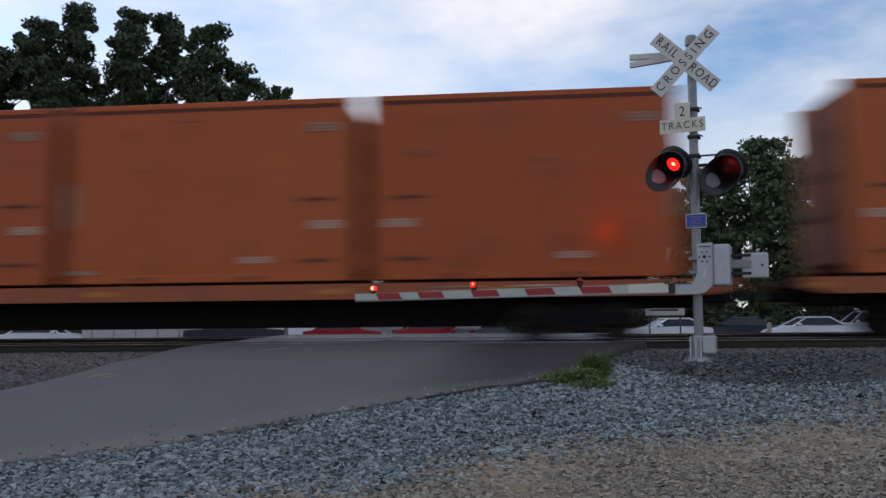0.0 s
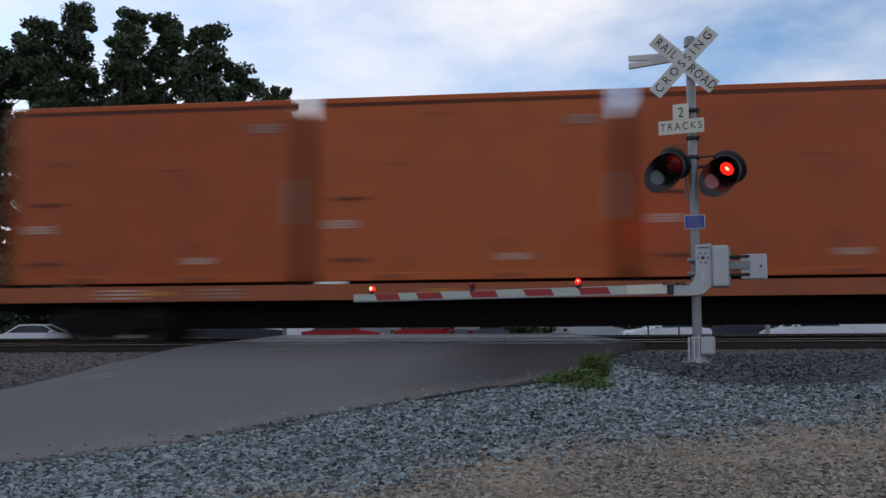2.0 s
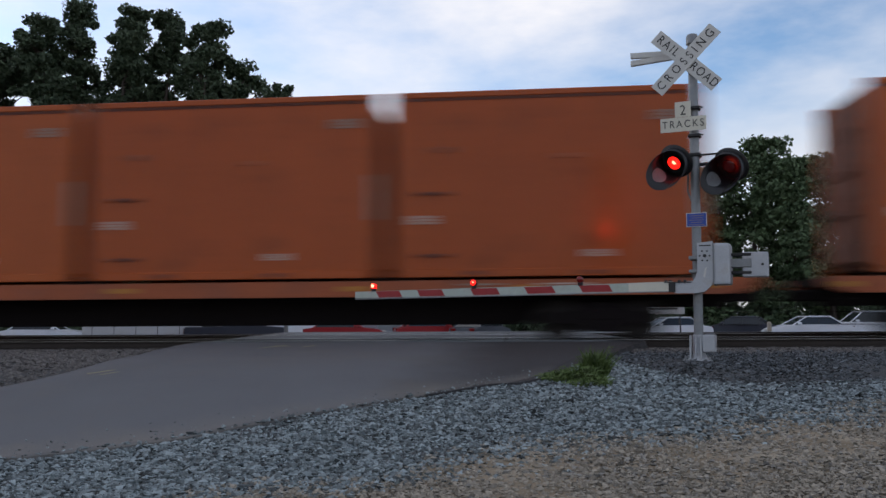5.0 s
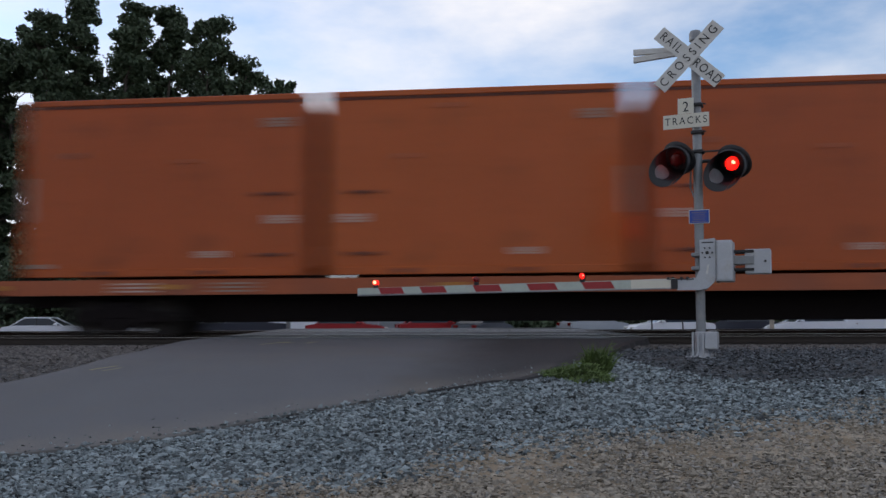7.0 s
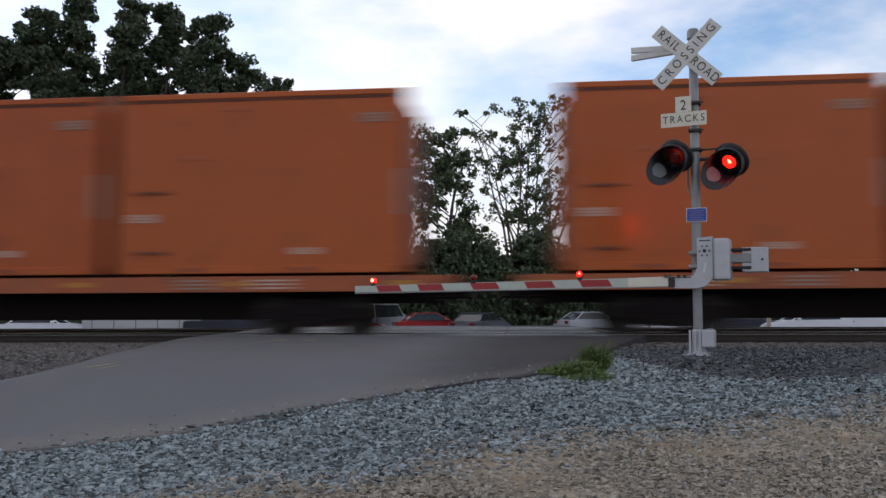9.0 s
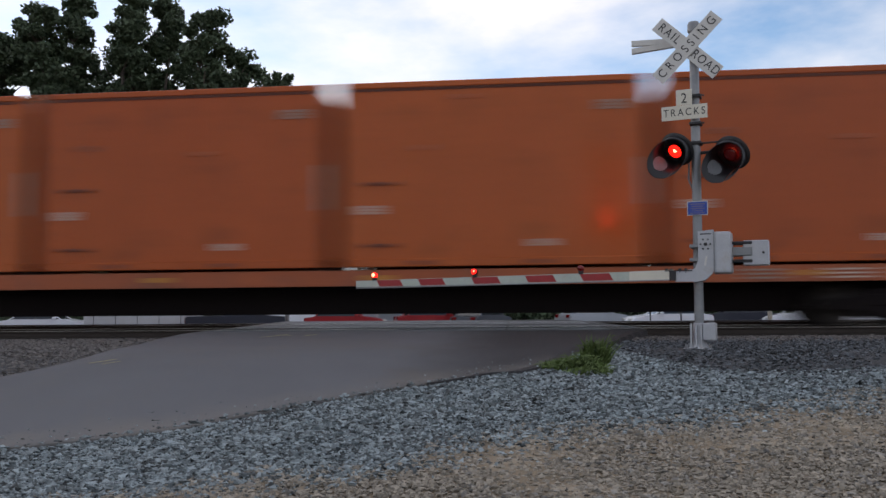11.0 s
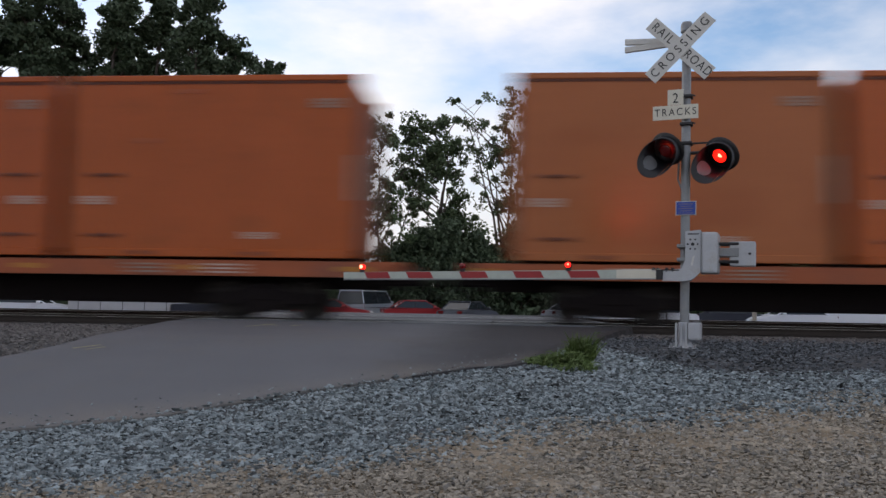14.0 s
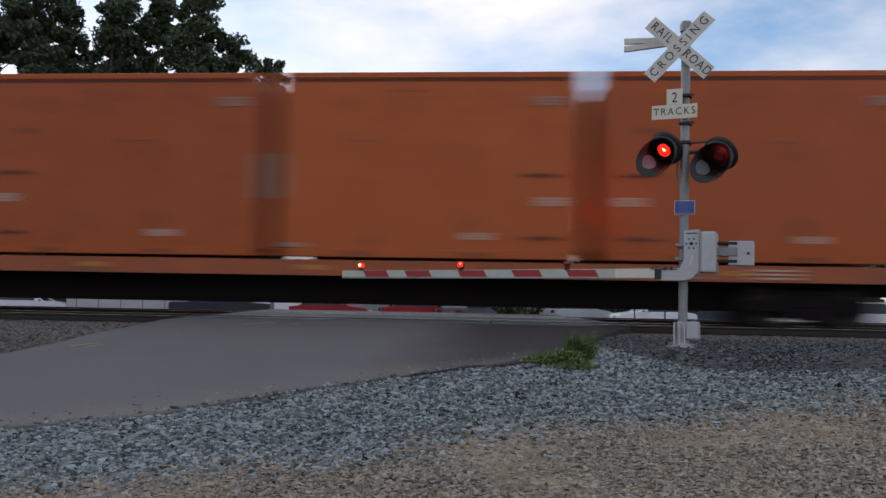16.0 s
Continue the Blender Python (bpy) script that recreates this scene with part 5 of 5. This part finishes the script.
stones("gravel", "loose grey crushed stone beside the road", 60000, (-6.5, 8.5, 4.4, 12.8), in_gravel, 0.029, M_STONE, 21, False)
stones("ballast", "dark grimy track ballast", 26000, (-12, 12, 8, 17), in_ballast, 0.034, M_STONE_DARK, 22, False)
stones("dark_gravel", "dark blue-grey crushed stone round the signal mast", 19000, (1.0, 9, 8.0, 13.5), lambda x, y, rng: 2.2 + wob(x, y) < off_track(x, y) < 4.0 + 2.9 * smooth((x - 1.2) / 2.2) + 0.6 * wob(x, y) + 0.5 * rng.normal() and not on_road(x, y, 0.0) and abs(x) < 0.64 * y + 0.6, 0.028, M_STONE_BLUE, 25, False)
stones("dirt_gravel", "tan stones in sandy dirt", 46000, (-3.5, 7.5, 3.6, 9.6), in_dirt, 0.024, M_STONE_TAN, 23, False)
stones("grey_dirt_gravel", "grey stones strewn through the sandy dirt", 5000, (-3.5, 7.5, 3.6, 9.6), lambda x, y, rng: in_dirt(x, y, rng) and noise.noise((x * 1.1, y * 1.9, 4.0)) > -0.05, 0.026, M_STONE_WARM, 26, False)
stones("spilled_gravel", "small stones spilled on the road edge", 1500, (-6, 2, 7, 11), lambda x, y, rng: on_road(x, y, 0.0) and y < edge_y(NEAR_EDGE[:7], x) + 0.7 * rng.random() ** 3 if x < 1.2 else False, 0.014, M_STONE, 24, False)


def weeds(name, spots, seed, label):
    rng = np.random.default_rng(seed)
    vs, fs = [], []
    for cx, cy, rad, h, n in spots:
        for i in range(n):
            a, q = rng.random() * math.tau, rad * rng.random() ** 0.6
            x, y = cx + q * math.cos(a), cy + q * math.sin(a) * 0.6
            z = max(land(x, y), road_z(x, y) if on_road(x, y) else -9) - 0.01
            hh = h * (0.4 + 0.7 * rng.random()) * (1 - 0.5 * (q / rad) ** 2)
            dx, dy = rng.normal() * 0.35 * hh, rng.normal() * 0.35 * hh
            w = 0.006 + 0.008 * rng.random()
            ca, sa = math.cos(a) * w, math.sin(a) * w
            k = len(vs)
            vs += [(x - ca, y - sa, z), (x + ca, y + sa, z), (x + dx * 0.4 + ca, y + dy * 0.4 + sa, z + hh * 0.6), (x + dx * 0.4 - ca, y + dy * 0.4 - sa, z + hh * 0.6), (x + dx, y + dy, z + hh)]
            fs += [(k, k + 1, k + 2, k + 3), (k + 3, k + 2, k + 4)]
            if rng.random() < 0.6:  # a side leaf
                k = len(vs)
                f = 0.3 + 0.6 * rng.random()
                px, py, pz = x + dx * f, y + dy * f, z + hh * f
                ux, uy = rng.normal() * 0.04, rng.normal() * 0.04
                vs += [(px, py, pz), (px + ux + 0.012, py + uy, pz + 0.02), (px + 2 * ux, py + 2 * uy, pz + 0.01), (px + ux, py + uy + 0.014, pz + 0.03)]
                fs += [(k, k + 1, k + 2, k + 3)]
    me = bpy.data.meshes.new(name)
    me.from_pydata(vs, [], fs)
    me.materials.append(M_WEED)
    return tagged(new(name, me), label, "weeds", kind="stuff")


weeds("weeds", [(1.62, 9.35, 0.32, 0.20, 420), (1.86, 9.6, 0.18, 0.42, 240), (1.40, 9.4, 0.24, 0.14, 220), (1.72, 9.1, 0.25, 0.14, 120)], 31, "low green weeds at the edge of the road")


def road_marks():
    for (xa, ya), (xb, yb), w in (((-4.68, 10.15), (-4.42, 10.4), 0.03), ((-4.48, 10.08), (-4.3, 10.26), 0.02), ((-3.3, 13.7), (-2.95, 14.5), 0.06), ((-3.15, 14.35), (-2.8, 14.15), 0.05), ((-2.55, 14.0), (-2.4, 14.4), 0.05)):
        bm = bmesh.new()
        n = 6
        d = Vector((xb - xa, yb - ya, 0)).normalized()
        s = Vector((-d.y, d.x, 0)) * w
        rows = []
        for i in range(n + 1):
            f = i / n
            x, y = xa + (xb - xa) * f, ya + (yb - ya) * f
            rag = 0.6 + 0.4 * noise.noise((x * 9, y * 9, 2))
            rows.append([bm.verts.new((x + s.x * k * rag, y + s.y * k * rag, road_z(x + s.x * k, y + s.y * k) + 0.009)) for k in (-1, 1)])
        for a, b in zip(rows, rows[1:]):
            bm.faces.new((a[0], a[1], b[1], b[0]))
        part("paint_mark", bm, M_LINE, ROAD, "worn yellow paint mark")


road_marks()


def parking_lot():
    bm = bmesh.new()
    xs, ys = [-60 + 4 * i for i in range(31)], [33 + 1.5 * i for i in range(14)]
    g = [[bm.verts.new((x, y, land(x, y) + 0.008)) for x in xs] for y in ys]
    for r0, r1 in zip(g, g[1:]):
        for i in range(len(xs) - 1):
            bm.faces.new((r0[i], r0[i + 1], r1[i + 1], r1[i]))
    tagged(new("parking_lot", mesh_of("parking_lot", bm, M_ASPHALT)), "grey asphalt parking lot beyond the tracks", "parking lot", kind="structure")


parking_lot()


def motions():
    for ob, s, z in TRAIN:
        walk(ob, [(t, TRACK @ pose(train_place(t) + s, 0, z)) for t in (0, 2, 4, 6, 8, 10, 12, 14, 16)])
    for ob, m, first in BULBS:  # a lamp goes dark by turning its lit side away
        turn = 0 if first else 180
        rows = [(0, m @ pose(0, 0, 0, 0, 0, turn))]
        for ts in SWITCH:
            if ts > 15.9:
                break
            f0 = round(ts * FPS) - 1
            for k in range(4):
                rows.append(((f0 + k) / FPS, m @ pose(0, 0, 0, 0, 0, turn + 60 * k)))
            turn += 180
        rows.append((16, m @ pose(0, 0, 0, 0, 0, turn)))
        walk(ob, rows)


motions()
